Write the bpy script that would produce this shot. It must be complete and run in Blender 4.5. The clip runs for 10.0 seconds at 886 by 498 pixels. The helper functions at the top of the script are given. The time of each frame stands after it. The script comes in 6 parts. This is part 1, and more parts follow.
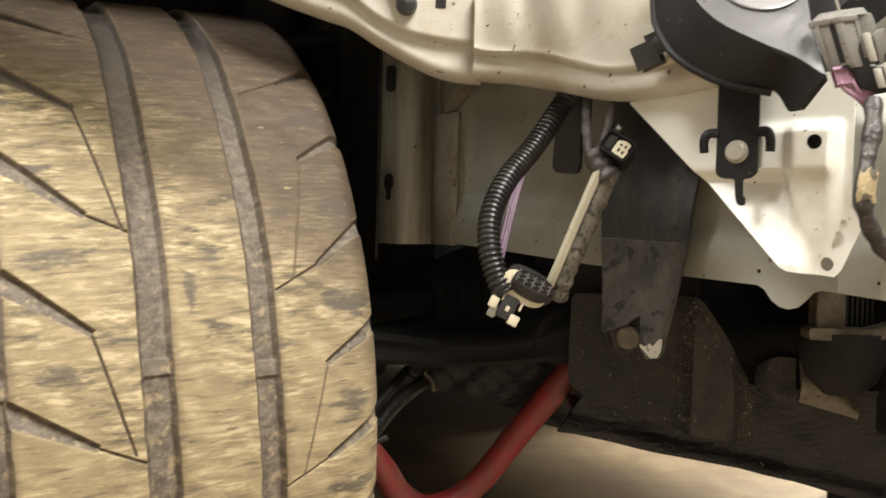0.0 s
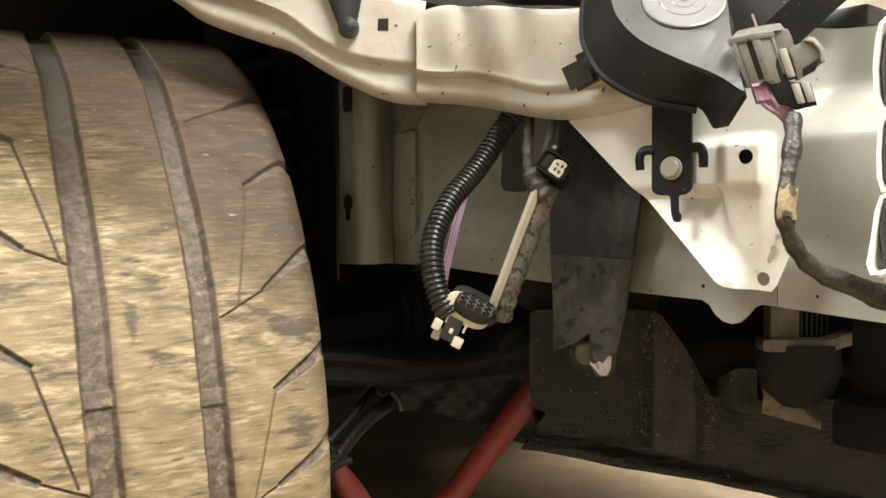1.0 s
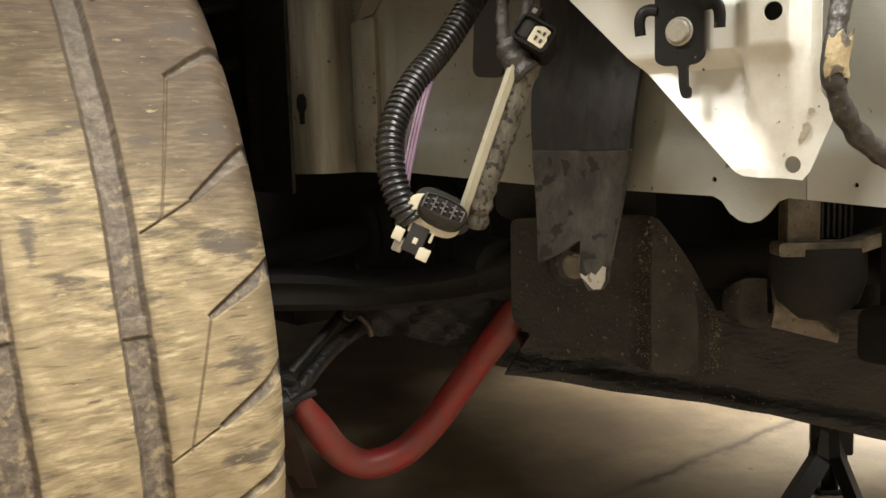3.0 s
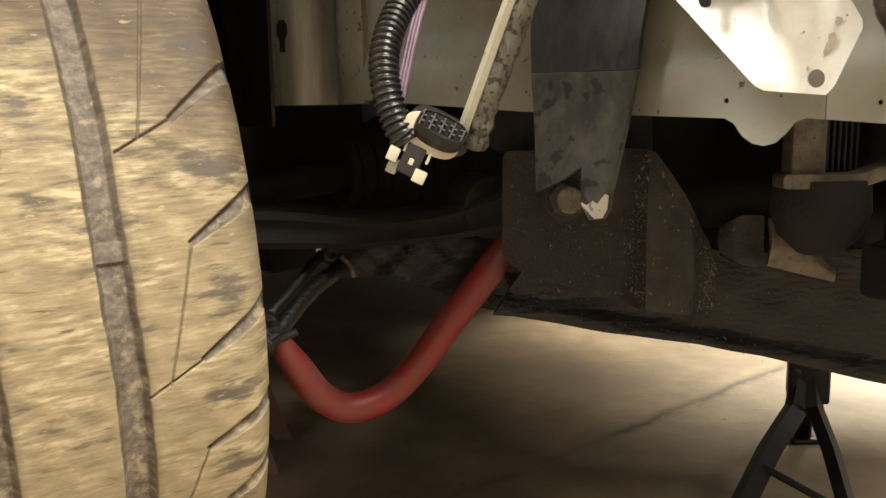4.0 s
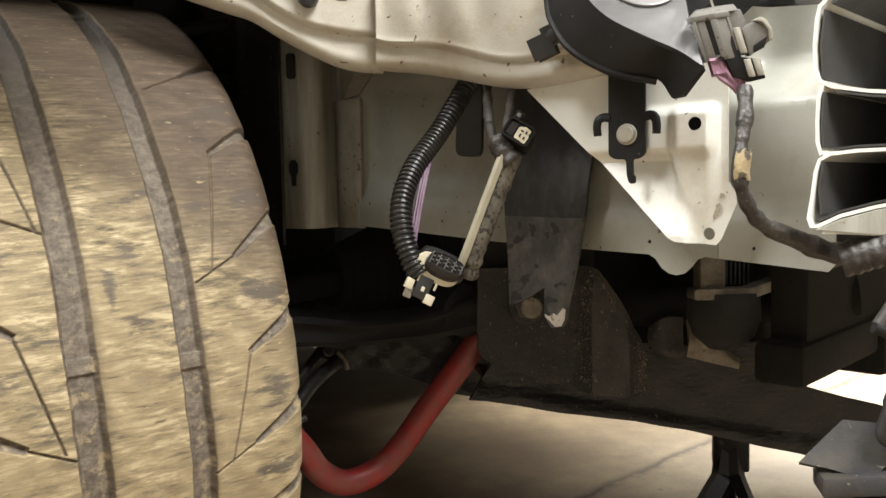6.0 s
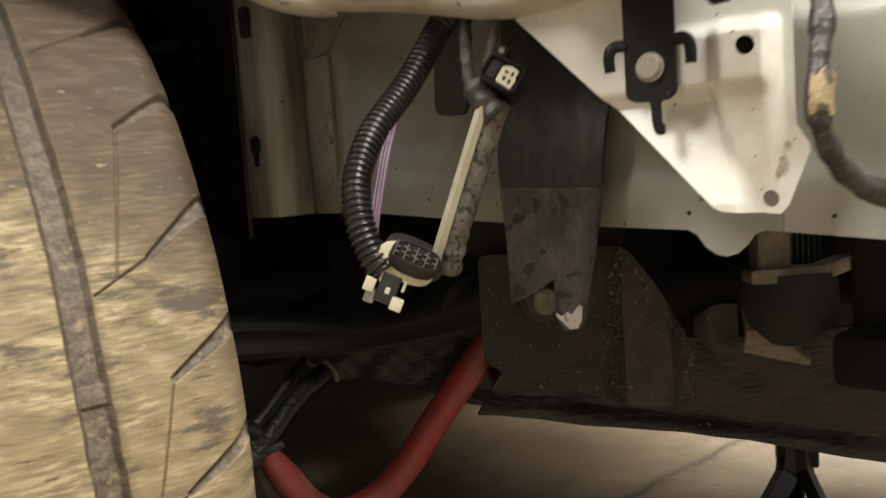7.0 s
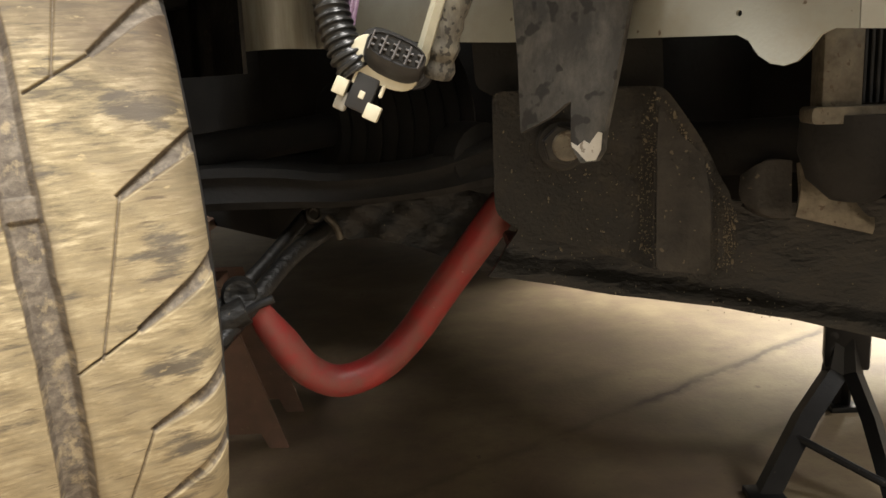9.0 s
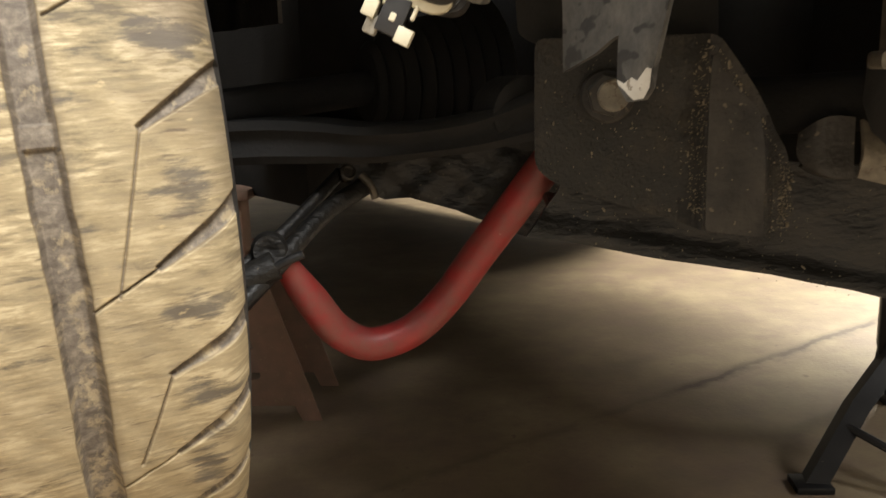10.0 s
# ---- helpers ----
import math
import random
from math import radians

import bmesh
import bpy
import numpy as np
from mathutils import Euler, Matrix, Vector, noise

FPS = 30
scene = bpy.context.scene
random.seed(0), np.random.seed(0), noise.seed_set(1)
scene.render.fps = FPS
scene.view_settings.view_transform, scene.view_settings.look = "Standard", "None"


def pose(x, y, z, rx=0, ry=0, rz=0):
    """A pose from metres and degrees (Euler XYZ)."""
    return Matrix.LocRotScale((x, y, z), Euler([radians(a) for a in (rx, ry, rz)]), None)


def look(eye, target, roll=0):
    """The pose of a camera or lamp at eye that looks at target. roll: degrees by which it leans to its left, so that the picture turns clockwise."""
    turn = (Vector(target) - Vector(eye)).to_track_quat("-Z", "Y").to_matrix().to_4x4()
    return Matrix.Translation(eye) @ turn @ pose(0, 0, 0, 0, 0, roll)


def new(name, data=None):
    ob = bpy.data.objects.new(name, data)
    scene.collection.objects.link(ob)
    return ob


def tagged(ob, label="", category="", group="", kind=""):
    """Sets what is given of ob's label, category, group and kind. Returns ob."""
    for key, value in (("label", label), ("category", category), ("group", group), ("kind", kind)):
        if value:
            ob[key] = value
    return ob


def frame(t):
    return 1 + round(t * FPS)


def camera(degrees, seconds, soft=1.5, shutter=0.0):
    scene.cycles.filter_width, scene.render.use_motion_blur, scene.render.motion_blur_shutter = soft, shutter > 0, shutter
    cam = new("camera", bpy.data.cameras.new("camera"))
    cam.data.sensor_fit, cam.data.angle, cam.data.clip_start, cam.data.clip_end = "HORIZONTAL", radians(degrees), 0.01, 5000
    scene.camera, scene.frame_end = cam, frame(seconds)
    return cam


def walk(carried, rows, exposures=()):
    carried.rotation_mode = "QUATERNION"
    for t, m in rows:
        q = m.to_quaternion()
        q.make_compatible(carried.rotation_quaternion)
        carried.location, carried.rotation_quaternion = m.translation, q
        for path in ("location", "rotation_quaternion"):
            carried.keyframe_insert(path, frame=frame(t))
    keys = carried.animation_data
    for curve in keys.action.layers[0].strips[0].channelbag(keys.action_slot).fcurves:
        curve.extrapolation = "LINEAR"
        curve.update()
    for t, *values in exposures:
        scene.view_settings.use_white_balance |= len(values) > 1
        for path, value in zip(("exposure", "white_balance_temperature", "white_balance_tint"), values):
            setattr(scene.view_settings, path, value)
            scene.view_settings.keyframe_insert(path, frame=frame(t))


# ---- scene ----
cam = camera(55.1, 10.0, 1.5, 0.4)
PATH = [
    (0, (0.041, 0.01, 0.542), (-0.008, 2.008, 0.463), 1.4),
    (0.5, (0.068, 0.006, 0.549), (0.013, 2.005, 0.509), 0.6),
    (1, (0.077, 0.013, 0.55), (0.025, 2.012, 0.495), -0.2),
    (1.5, (0.102, 0.047, 0.553), (0.001, 2.042, 0.461), -2.0),
    (2, (0.102, 0.085, 0.548), (0.004, 2.077, 0.399), -3.0),
    (2.5, (0.093, 0.098, 0.535), (0.029, 2.087, 0.335), -2.5),
    (2.7, (0.089, 0.098, 0.533), (0.048, 2.086, 0.32), -2.1),
    (3.8, (0.079, 0.112, 0.519), (0.105, 2.088, 0.212), -1.2),
    (4, (0.072, 0.12, 0.511), (0.125, 2.093, 0.185), -1.0),
    (4.5, (0.051, 0.132, 0.525), (0.195, 2.099, 0.193), -0.9),
    (4.7, (0.046, 0.087, 0.552), (0.211, 2.057, 0.255), -1.5),
    (5, (0.042, 0.003, 0.568), (0.243, 1.977, 0.314), -1.3),
    (5.5, (0.027, -0.029, 0.566), (0.252, 1.953, 0.416), -0.7),
    (5.7, (0.021, -0.024, 0.552), (0.242, 1.959, 0.412), -0.6),
    (6.8, (0.067, 0.068, 0.55), (0.183, 2.057, 0.375), -3.6),
    (7, (0.076, 0.115, 0.543), (0.177, 2.104, 0.357), -4.0),
    (7.5, (0.06, 0.156, 0.513), (0.127, 2.139, 0.255), -3.5),
    (8, (0.078, 0.172, 0.507), (0.123, 2.147, 0.19), -3.0),
    (8.5, (0.092, 0.172, 0.495), (0.105, 2.138, 0.13), -2.6),
    (9, (0.104, 0.178, 0.492), (0.073, 2.138, 0.096), -2.4),
    (9.5, (0.106, 0.174, 0.487), (0.036, 2.129, 0.07), -1.8),
    (10, (0.107, 0.196, 0.467), (-0.024, 2.148, 0.051), -1.6),
]
EXPOSE = [(0.0, -0.13, 6450, 10), (1.0, -0.15, 6450, 10), (2.0, -0.30, 6400, 10), (2.7, -0.20, 6450, 10), (4.0, -0.05, 6750, 10), (4.5, -0.10, 6850, 10), (5.0, 0.11, 6300, 10), (5.5, -0.11, 6180, 10),
          (5.7, -0.16, 6180, 10), (6.8, -0.48, 6400, 10), (7.0, -0.48, 6500, 10), (7.5, -0.10, 6500, 10), (8.5, 0.02, 6400, 10), (10.0, 0.15, 6250, 10)]
walk(cam, [(t, look(eye, target, roll)) for t, eye, target, roll in PATH], EXPOSE)

# ---- light: a closed garage with a ceiling lamp on the wheel's side, two off the nose and one beyond the far side of the car ----
world = bpy.data.worlds.new("garage_air")
world.use_nodes = True
world.node_tree.nodes["Background"].inputs[0].default_value = (1.0, 0.94, 0.85, 1)
world.node_tree.nodes["Background"].inputs[1].default_value = 0.065
scene.world = world
WARM = (1.0, 0.955, 0.89)


def area_lamp(name, place, target, size, size_y, watts, tint=WARM):
    data = bpy.data.lights.new(name, "AREA")
    data.shape, data.size, data.size_y, data.energy, data.color = "RECTANGLE", size, size_y, watts, tint
    ob = new(name, data)
    ob.matrix_world = look(place, target)
    return ob


area_lamp("ceiling_lamp_light", (-1.55, 0.05, 2.42), (0.2, 0.5, 0.5), 1.3, 0.9, 134)
area_lamp("nose_lamp_light", (0.85, -0.62, 2.45), (0.0, 0.5, 0.4), 1.1, 0.9, 128)
area_lamp("side_lamp_light", (2.75, 0.85, 2.35), (0.5, 1.2, 0.0), 0.5, 0.5, 25)
area_lamp("far_lamp_light", (2.15, 2.85, 1.28), (0.8, 1.8, 0.0), 0.70, 0.70, 215, (1.0, 0.925, 0.76))


# ---- materials ----
def mat(name):
    m = bpy.data.materials.new(name)
    m.use_nodes = True
    nt = m.node_tree
    return m, nt.nodes, nt.links, nt.nodes["Principled BSDF"]


def node(nodes, kind, **values):
    n = nodes.new(kind)
    for k, v in values.items():
        if k in n.inputs:
            n.inputs[k].default_value = v
    return n


def ramp(nodes, stops):
    r = nodes.new("ShaderNodeValToRGB")
    r.color_ramp.elements[0].position, r.color_ramp.elements[0].color = stops[0][0], (*stops[0][1], 1)
    r.color_ramp.elements[1].position, r.color_ramp.elements[1].color = stops[-1][0], (*stops[-1][1], 1)
    for p, c in stops[1:-1]:
        e = r.color_ramp.elements.new(p)
        e.color = (*c, 1)
    return r


def grey(v):
    return (v, v, v)


def blend(nodes, links, fac, a, b):
    x = nodes.new("ShaderNodeMix")
    x.data_type = "RGBA"
    links.new(fac, x.inputs[0])
    for k, v in ((6, a), (7, b)):
        if isinstance(v, tuple):
            x.inputs[k].default_value = (*v, 1)
        else:
            links.new(v, x.inputs[k])
    return x.outputs[2]


def surface(name, base, other, rough=0.5, metal=0.0, scale=30.0, spots=None, spot_scale=140.0, spot_at=0.68, bump=0.15, fine=400.0,
            rough_var=0.12, stretch=(1, 1, 1), dust=None, dust_at=0.55, dust_scale=9.0, spec=0.5):
    """A worn surface: broad patches, small spots, a film of dust and fine relief, in metres of the object's own space."""
    m, n, l, b = mat(name)
    tc = node(n, "ShaderNodeTexCoord")
    mp = node(n, "ShaderNodeMapping", Scale=stretch)
    l.new(tc.outputs["Object"], mp.inputs[0])
    big = node(n, "ShaderNodeTexNoise", Scale=scale, Detail=6.0, Roughness=0.6)
    l.new(mp.outputs[0], big.inputs[0])
    r1 = ramp(n, [(0.32, grey(0)), (0.68, grey(1))])
    l.new(big.outputs[0], r1.inputs[0])
    col = blend(n, l, r1.outputs[0], base, other)
    if dust:
        dn = node(n, "ShaderNodeTexNoise", Scale=dust_scale, Detail=9.0, Roughness=0.7)
        l.new(mp.outputs[0], dn.inputs[0])
        r3 = ramp(n, [(dust_at - 0.1, grey(0)), (dust_at + 0.18, grey(0.85))])
        l.new(dn.outputs[0], r3.inputs[0])
        col = blend(n, l, r3.outputs[0], col, dust)
    if spots:
        sn = node(n, "ShaderNodeTexNoise", Scale=spot_scale, Detail=2.0, Roughness=0.5)
        l.new(tc.outputs["Object"], sn.inputs[0])
        r2 = ramp(n, [(spot_at, grey(0)), (spot_at + 0.04, grey(0.9))])
        l.new(sn.outputs[0], r2.inputs[0])
        col = blend(n, l, r2.outputs[0], col, spots)
    l.new(col, b.inputs["Base Color"])
    fn = node(n, "ShaderNodeTexNoise", Scale=fine, Detail=4.0)
    l.new(mp.outputs[0], fn.inputs[0])
    bp = node(n, "ShaderNodeBump", Strength=bump, Distance=0.0015)
    l.new(fn.outputs[0], bp.inputs["Height"])
    l.new(bp.outputs[0], b.inputs["Normal"])
    rr = node(n, "ShaderNodeMapRange")
    rr.inputs[3].default_value, rr.inputs[4].default_value = rough - rough_var, rough + rough_var
    l.new(big.outputs[0], rr.inputs[0])
    l.new(rr.outputs[0], b.inputs["Roughness"])
    b.inputs["Metallic"].default_value = metal
    b.inputs["Specular IOR Level"].default_value = spec
    return m


WHITE = surface("white_body_paint", (0.82, 0.825, 0.765), (0.74, 0.74, 0.67), 0.22, 0, 14, (0.10, 0.07, 0.05), 210, 0.735, 0.05, 900, 0.1,
                dust=(0.46, 0.39, 0.29), dust_at=0.62)
APRON = surface("chalky_white_paint", (0.57, 0.555, 0.49), (0.49, 0.465, 0.39), 0.42, 0, 26, (0.10, 0.055, 0.03), 150, 0.695, 0.12, 700, 0.1,
                dust=(0.36, 0.27, 0.17), dust_at=0.59, dust_scale=20)
# two copies of the white paint: rail darkened for its shade, lit end lighter
RAILPAINT = surface("dusty_shaded_rail_paint", (0.335, 0.337, 0.295), (0.265, 0.262, 0.220), 0.5, 0, 18, (0.09, 0.06, 0.04), 170, 0.70, 0.1, 700, 0.1,
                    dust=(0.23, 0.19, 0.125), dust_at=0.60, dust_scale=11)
TIPPAINT = surface("lit_rail_paint", (0.47, 0.475, 0.43), (0.39, 0.39, 0.345), 0.36, 0, 18, (0.09, 0.06, 0.04), 170, 0.72, 0.08, 700, 0.1,
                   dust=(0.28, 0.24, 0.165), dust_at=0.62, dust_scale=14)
# brown grime, with the shade of panel and flange put into the base
GRIMYSHADE = surface("grimy_shaded_white_paint", (0.42, 0.425, 0.37), (0.33, 0.325, 0.27), 0.45, 0, 22, (0.09, 0.06, 0.04), 190, 0.71, 0.1, 700,
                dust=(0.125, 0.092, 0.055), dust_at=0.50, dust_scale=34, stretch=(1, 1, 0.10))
RUSTY = surface("brown_stained_paint", (0.29, 0.275, 0.225), (0.19, 0.155, 0.108), 0.6, 0, 26, (0.06, 0.04, 0.03), 240, 0.66, 0.3, 600)
BLACKSTEEL = surface("black_chassis_paint", (0.0095, 0.0094, 0.0088), (0.018, 0.0165, 0.0138), 0.58, 0, 24, (0.17, 0.14, 0.095), 300, 0.735, 0.85, 380, spec=0.40,
                     dust=(0.046, 0.037, 0.024), dust_at=0.60, dust_scale=42)
BEAMSTEEL = surface("oily_black_beam_paint", (0.0065, 0.0064, 0.006), (0.013, 0.012, 0.0102), 0.5, 0, 60, (0.15, 0.12, 0.08), 380, 0.72, 1.0, 260, spec=0.45,
                    dust=(0.034, 0.028, 0.018), dust_at=0.64, dust_scale=75, stretch=(0.5, 1, 1))
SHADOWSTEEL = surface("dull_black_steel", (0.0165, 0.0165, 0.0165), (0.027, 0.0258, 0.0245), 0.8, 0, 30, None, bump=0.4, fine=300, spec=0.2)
STRAPMAT = surface("scuffed_black_plastic", (0.013, 0.013, 0.0138), (0.025, 0.0245, 0.024), 0.45, 0, 22, (0.010, 0.010, 0.01), 60, 0.64, 0.25, 300,
                   dust=(0.085, 0.080, 0.070), dust_at=0.58, dust_scale=42, stretch=(1, 1, 0.35))
# lighter copy for the strap's lower half: dust, and the light it catches
STRAPLIT = surface("lit_dusty_black_paint", (0.027, 0.027, 0.027), (0.058, 0.056, 0.052), 0.55, 0, 60, (0.013, 0.0125, 0.012), 95, 0.585, 0.35, 420,
                    dust=(0.115, 0.109, 0.096), dust_at=0.55, dust_scale=80, stretch=(1, 1, 0.6))
BLACK = surface("black_plastic", (0.016, 0.016, 0.017), (0.027, 0.026, 0.025), 0.42, 0, 60, None, bump=0.08, fine=900)
GLOSSY = surface("black_corrugated_plastic", (0.012, 0.012, 0.012), (0.024, 0.023, 0.021), 0.33, 0, 70, (0.10, 0.085, 0.06), 420, 0.70, 0.06, 900)
HORNMAT = surface("satin_black_plastic", (0.010, 0.010, 0.0105), (0.017, 0.0165, 0.016), 0.48, 0, 34, (0.20, 0.16, 0.11), 260, 0.73, 0.06, 900, 0.08, spec=0.22)
# lamp glare on the horn's black face, put in as a grey base
HORNGLARE = surface("glare_grey_plastic", (0.27, 0.27, 0.27), (0.18, 0.18, 0.18), 0.25, 0.0, 20, (0.06, 0.05, 0.04), 260, 0.72, 0.04, 900, 0.08, spec=0.8)
RED = surface("dusty_red_paint", (0.33, 0.036, 0.033), (0.20, 0.025, 0.025), 0.42, 0, 40, (0.42, 0.24, 0.19), 190, 0.74, 0.1, 600,
              dust=(0.22, 0.095, 0.072), dust_at=0.53, dust_scale=40)
REDSTAND = surface("rusted_red_paint", (0.22, 0.125, 0.092), (0.155, 0.105, 0.076), 0.7, 0, 30, (0.22, 0.15, 0.10), 160, 0.66, 0.3, 500)
STAND = surface("black_stand_paint", (0.009, 0.009, 0.010), (0.016, 0.016, 0.017), 0.42, 0, 30, (0.10, 0.08, 0.06), 150, 0.72, 0.15, 500, spec=0.35)
CREAM = surface("cream_connector_plastic", (0.60, 0.560, 0.425), (0.51, 0.462, 0.325), 0.45, 0, 90, (0.22, 0.17, 0.10), 300, 0.74, 0.05, 900)
CREAMTAPE = surface("cream_wire_sleeve", (0.47, 0.455, 0.355), (0.38, 0.36, 0.265), 0.5, 0, 50, (0.26, 0.21, 0.13), 160, 0.70, 0.1, 700)
GRIMETAPE = surface("grimy_cloth_tape", (0.20, 0.187, 0.148), (0.042, 0.038, 0.032), 0.6, 0, 130, (0.020, 0.019, 0.017), 300, 0.55, 0.6, 350, stretch=(1, 1, 0.35))
TAPE = surface("dusty_black_cloth_tape", (0.030, 0.027, 0.025), (0.062, 0.055, 0.047), 0.45, 0, 90, (0.20, 0.17, 0.13), 330, 0.70, 1.0, 210)
YELLOWTAPE = surface("yellowed_paper_tape", (0.36, 0.29, 0.16), (0.27, 0.21, 0.11), 0.7, 0, 120, (0.07, 0.06, 0.045), 170, 0.56, 0.4)
# dark grey that stands for the shade inside the beam's cells
CELLSHADE = surface("cell_shade_grey", (0.055, 0.054, 0.052), (0.035, 0.034, 0.033), 0.55, 0, 30, None, bump=0.15)
PURPLE = surface("purple_wire_sleeve", (0.125, 0.068, 0.110), (0.175, 0.115, 0.160), 0.45, 0, 90, None)
PINK = surface("pink_wire_sleeve", (0.25, 0.115, 0.175), (0.34, 0.21, 0.28), 0.45, 0, 90, None)
GREYPLUG = surface("grey_connector_plastic", (0.205, 0.200, 0.185), (0.150, 0.146, 0.134), 0.28, 0, 60, (0.07, 0.06, 0.05), 300, 0.70, 0.06, 700)
PALEPLUG = surface("pale_clip_plastic", (0.40, 0.385, 0.335), (0.31, 0.295, 0.25), 0.30, 0, 60, None)
GREYDUCT = surface("grey_moulded_plastic", (0.024, 0.024, 0.026), (0.046, 0.045, 0.044), 0.5, 0, 24, (0.14, 0.13, 0.11), 300, 0.70, 0.12, 700, dust=(0.075, 0.062, 0.045), dust_at=0.55, dust_scale=30, spec=0.25)
ZINC = surface("dull_zinc_bolt", (0.46, 0.445, 0.375), (0.37, 0.355, 0.295), 0.42, 0.2, 90, (0.14, 0.10, 0.07), 300, 0.70, 0.2, 700)
ALU = surface("cast_aluminium", (0.19, 0.170, 0.132), (0.060, 0.051, 0.038), 0.45, 0.3, 60, (0.08, 0.06, 0.04), 260, 0.64, 0.4, 400)
WORNPAINT = surface("worn_through_paint", (0.42, 0.38, 0.29), (0.30, 0.26, 0.19), 0.6, 0, 300, None, bump=0.2)
CHIP = surface("chipped_white_primer", (0.58, 0.56, 0.51), (0.46, 0.44, 0.39), 0.6, 0, 90, (0.2, 0.17, 0.13), 320, 0.66, 0.2, 500)
RUBBER = surface("grey_pin_plastic", (0.090, 0.085, 0.086), (0.145, 0.138, 0.136), 0.35, 0, 60, (0.30, 0.25, 0.17), 330, 0.69, 0.4, 500,
                 dust=(0.20, 0.165, 0.115), dust_at=0.60, dust_scale=24)
SIDEWALL = surface("black_sidewall_rubber", (0.020, 0.019, 0.018), (0.036, 0.032, 0.027), 0.65, 0, 30, None, bump=0.2)
LINER = surface("black_liner_plastic", (0.024, 0.0235, 0.0225), (0.036, 0.0335, 0.030), 0.8, 0, 14, None, bump=0.3, fine=200, spec=0.15)
CASTDUST = surface("dusty_grey_casting", (0.036, 0.032, 0.027), (0.014, 0.013, 0.0115), 0.6, 0.1, 55, (0.12, 0.098, 0.068), 200, 0.68, 0.5, 300)
OILY = surface("oily_cast_metal", (0.050, 0.043, 0.034), (0.018, 0.016, 0.013), 0.5, 0.2, 70, (0.03, 0.025, 0.02), 160, 0.6, 0.4, 300)
NEARBLACK = surface("near_black_matte", (0.0105, 0.0102, 0.0096), (0.017, 0.016, 0.0145), 0.75, 0, 30, None, bump=0.4, fine=300, spec=0.12)
CRUMB = surface("dry_mud_crumbs", (0.12, 0.098, 0.066), (0.20, 0.172, 0.125), 0.8, 0, 300, None)
WALLPAINT = surface("garage_wall_paint", (0.52, 0.50, 0.46), (0.46, 0.44, 0.40), 0.8, 0, 2, None, bump=0.1, fine=60)


def concrete():
    m, n, l, b = mat("stained_concrete")
    tc = node(n, "ShaderNodeTexCoord")
    big = node(n, "ShaderNodeTexNoise", Scale=2.2, Detail=8.0, Roughness=0.62)
    l.new(tc.outputs["Object"], big.inputs[0])
    r1 = ramp(n, [(0.34, (0.135, 0.098, 0.062)), (0.50, (0.232, 0.178, 0.110)), (0.66, (0.345, 0.275, 0.172))])
    l.new(big.outputs[0], r1.inputs[0])
    mid = node(n, "ShaderNodeTexNoise", Scale=13.0, Detail=8.0, Roughness=0.7)
    l.new(tc.outputs["Object"], mid.inputs[0])
    r2 = ramp(n, [(0.42, grey(0.0)), (0.66, grey(0.6))])
    l.new(mid.outputs[0], r2.inputs[0])
    col = blend(n, l, r2.outputs[0], r1.outputs[0], (0.165, 0.108, 0.086))
    # an oily control joint that runs across the slab
    sep = node(n, "ShaderNodeSeparateXYZ")
    l.new(tc.outputs["Object"], sep.inputs[0])

    def math_node(op, a, b2):
        x = n.new("ShaderNodeMath")
        x.operation = op
        for k, v in enumerate((a, b2)):
            if isinstance(v, (int, float)):
                x.inputs[k].default_value = v
            else:
                l.new(v, x.inputs[k])
        return x.outputs[0]

    across = math_node("ADD", math_node("MULTIPLY", sep.outputs[0], -0.614), math_node("MULTIPLY", sep.outputs[1], 0.789))
    wob = node(n, "ShaderNodeTexNoise", Scale=13.0, Detail=7.0, Roughness=0.65)
    l.new(tc.outputs["Object"], wob.inputs[0])
    off = math_node("ADD", math_node("SUBTRACT", across, 0.867), math_node("MULTIPLY", math_node("SUBTRACT", wob.outputs[0], 0.5), 0.05))
    dist = math_node("ABSOLUTE", off, 0.0)
    r3 = ramp(n, [(0.003, grey(1.0)), (0.008, grey(0.45)), (0.020, grey(0.0))])
    l.new(dist, r3.inputs[0])
    blot = node(n, "ShaderNodeTexNoise", Scale=6.5, Detail=5.0)
    l.new(tc.outputs["Object"], blot.inputs[0])
    r4 = ramp(n, [(0.36, grey(0.55)), (0.54, grey(1.0))])
    l.new(blot.outputs[0], r4.inputs[0])
    # the joint is filled and hardly shows on one side of an oil spot
    along = math_node("ADD", math_node("MULTIPLY", sep.outputs[0], 0.789), math_node("MULTIPLY", sep.outputs[1], 0.614))
    r6 = ramp(n, [(0.56, grey(0.3)), (0.585, grey(1.0))])
    l.new(math_node("MULTIPLY", along, 0.5), r6.inputs[0])
    fac = math_node("MULTIPLY", math_node("MULTIPLY", r3.outputs[0], r4.outputs[0]), r6.outputs[0])
    col = blend(n, l, fac, col, (0.060, 0.034, 0.018))
    spot = math_node("ADD", math_node("ABSOLUTE", math_node("SUBTRACT", along, 1.172), 0.0), math_node("MULTIPLY", dist, 2.2))
    r7 = ramp(n, [(0.010, grey(0.85)), (0.055, grey(0.0))])
    l.new(math_node("ADD", spot, math_node("MULTIPLY", math_node("SUBTRACT", mid.outputs[0], 0.5), 0.10)), r7.inputs[0])
    col = blend(n, l, r7.outputs[0], col, (0.060, 0.036, 0.022))
    specks = node(n, "ShaderNodeTexNoise", Scale=70.0, Detail=2.0)
    l.new(tc.outputs["Object"], specks.inputs[0])
    r5 = ramp(n, [(0.70, grey(0.0)), (0.74, grey(0.7))])
    l.new(specks.outputs[0], r5.inputs[0])
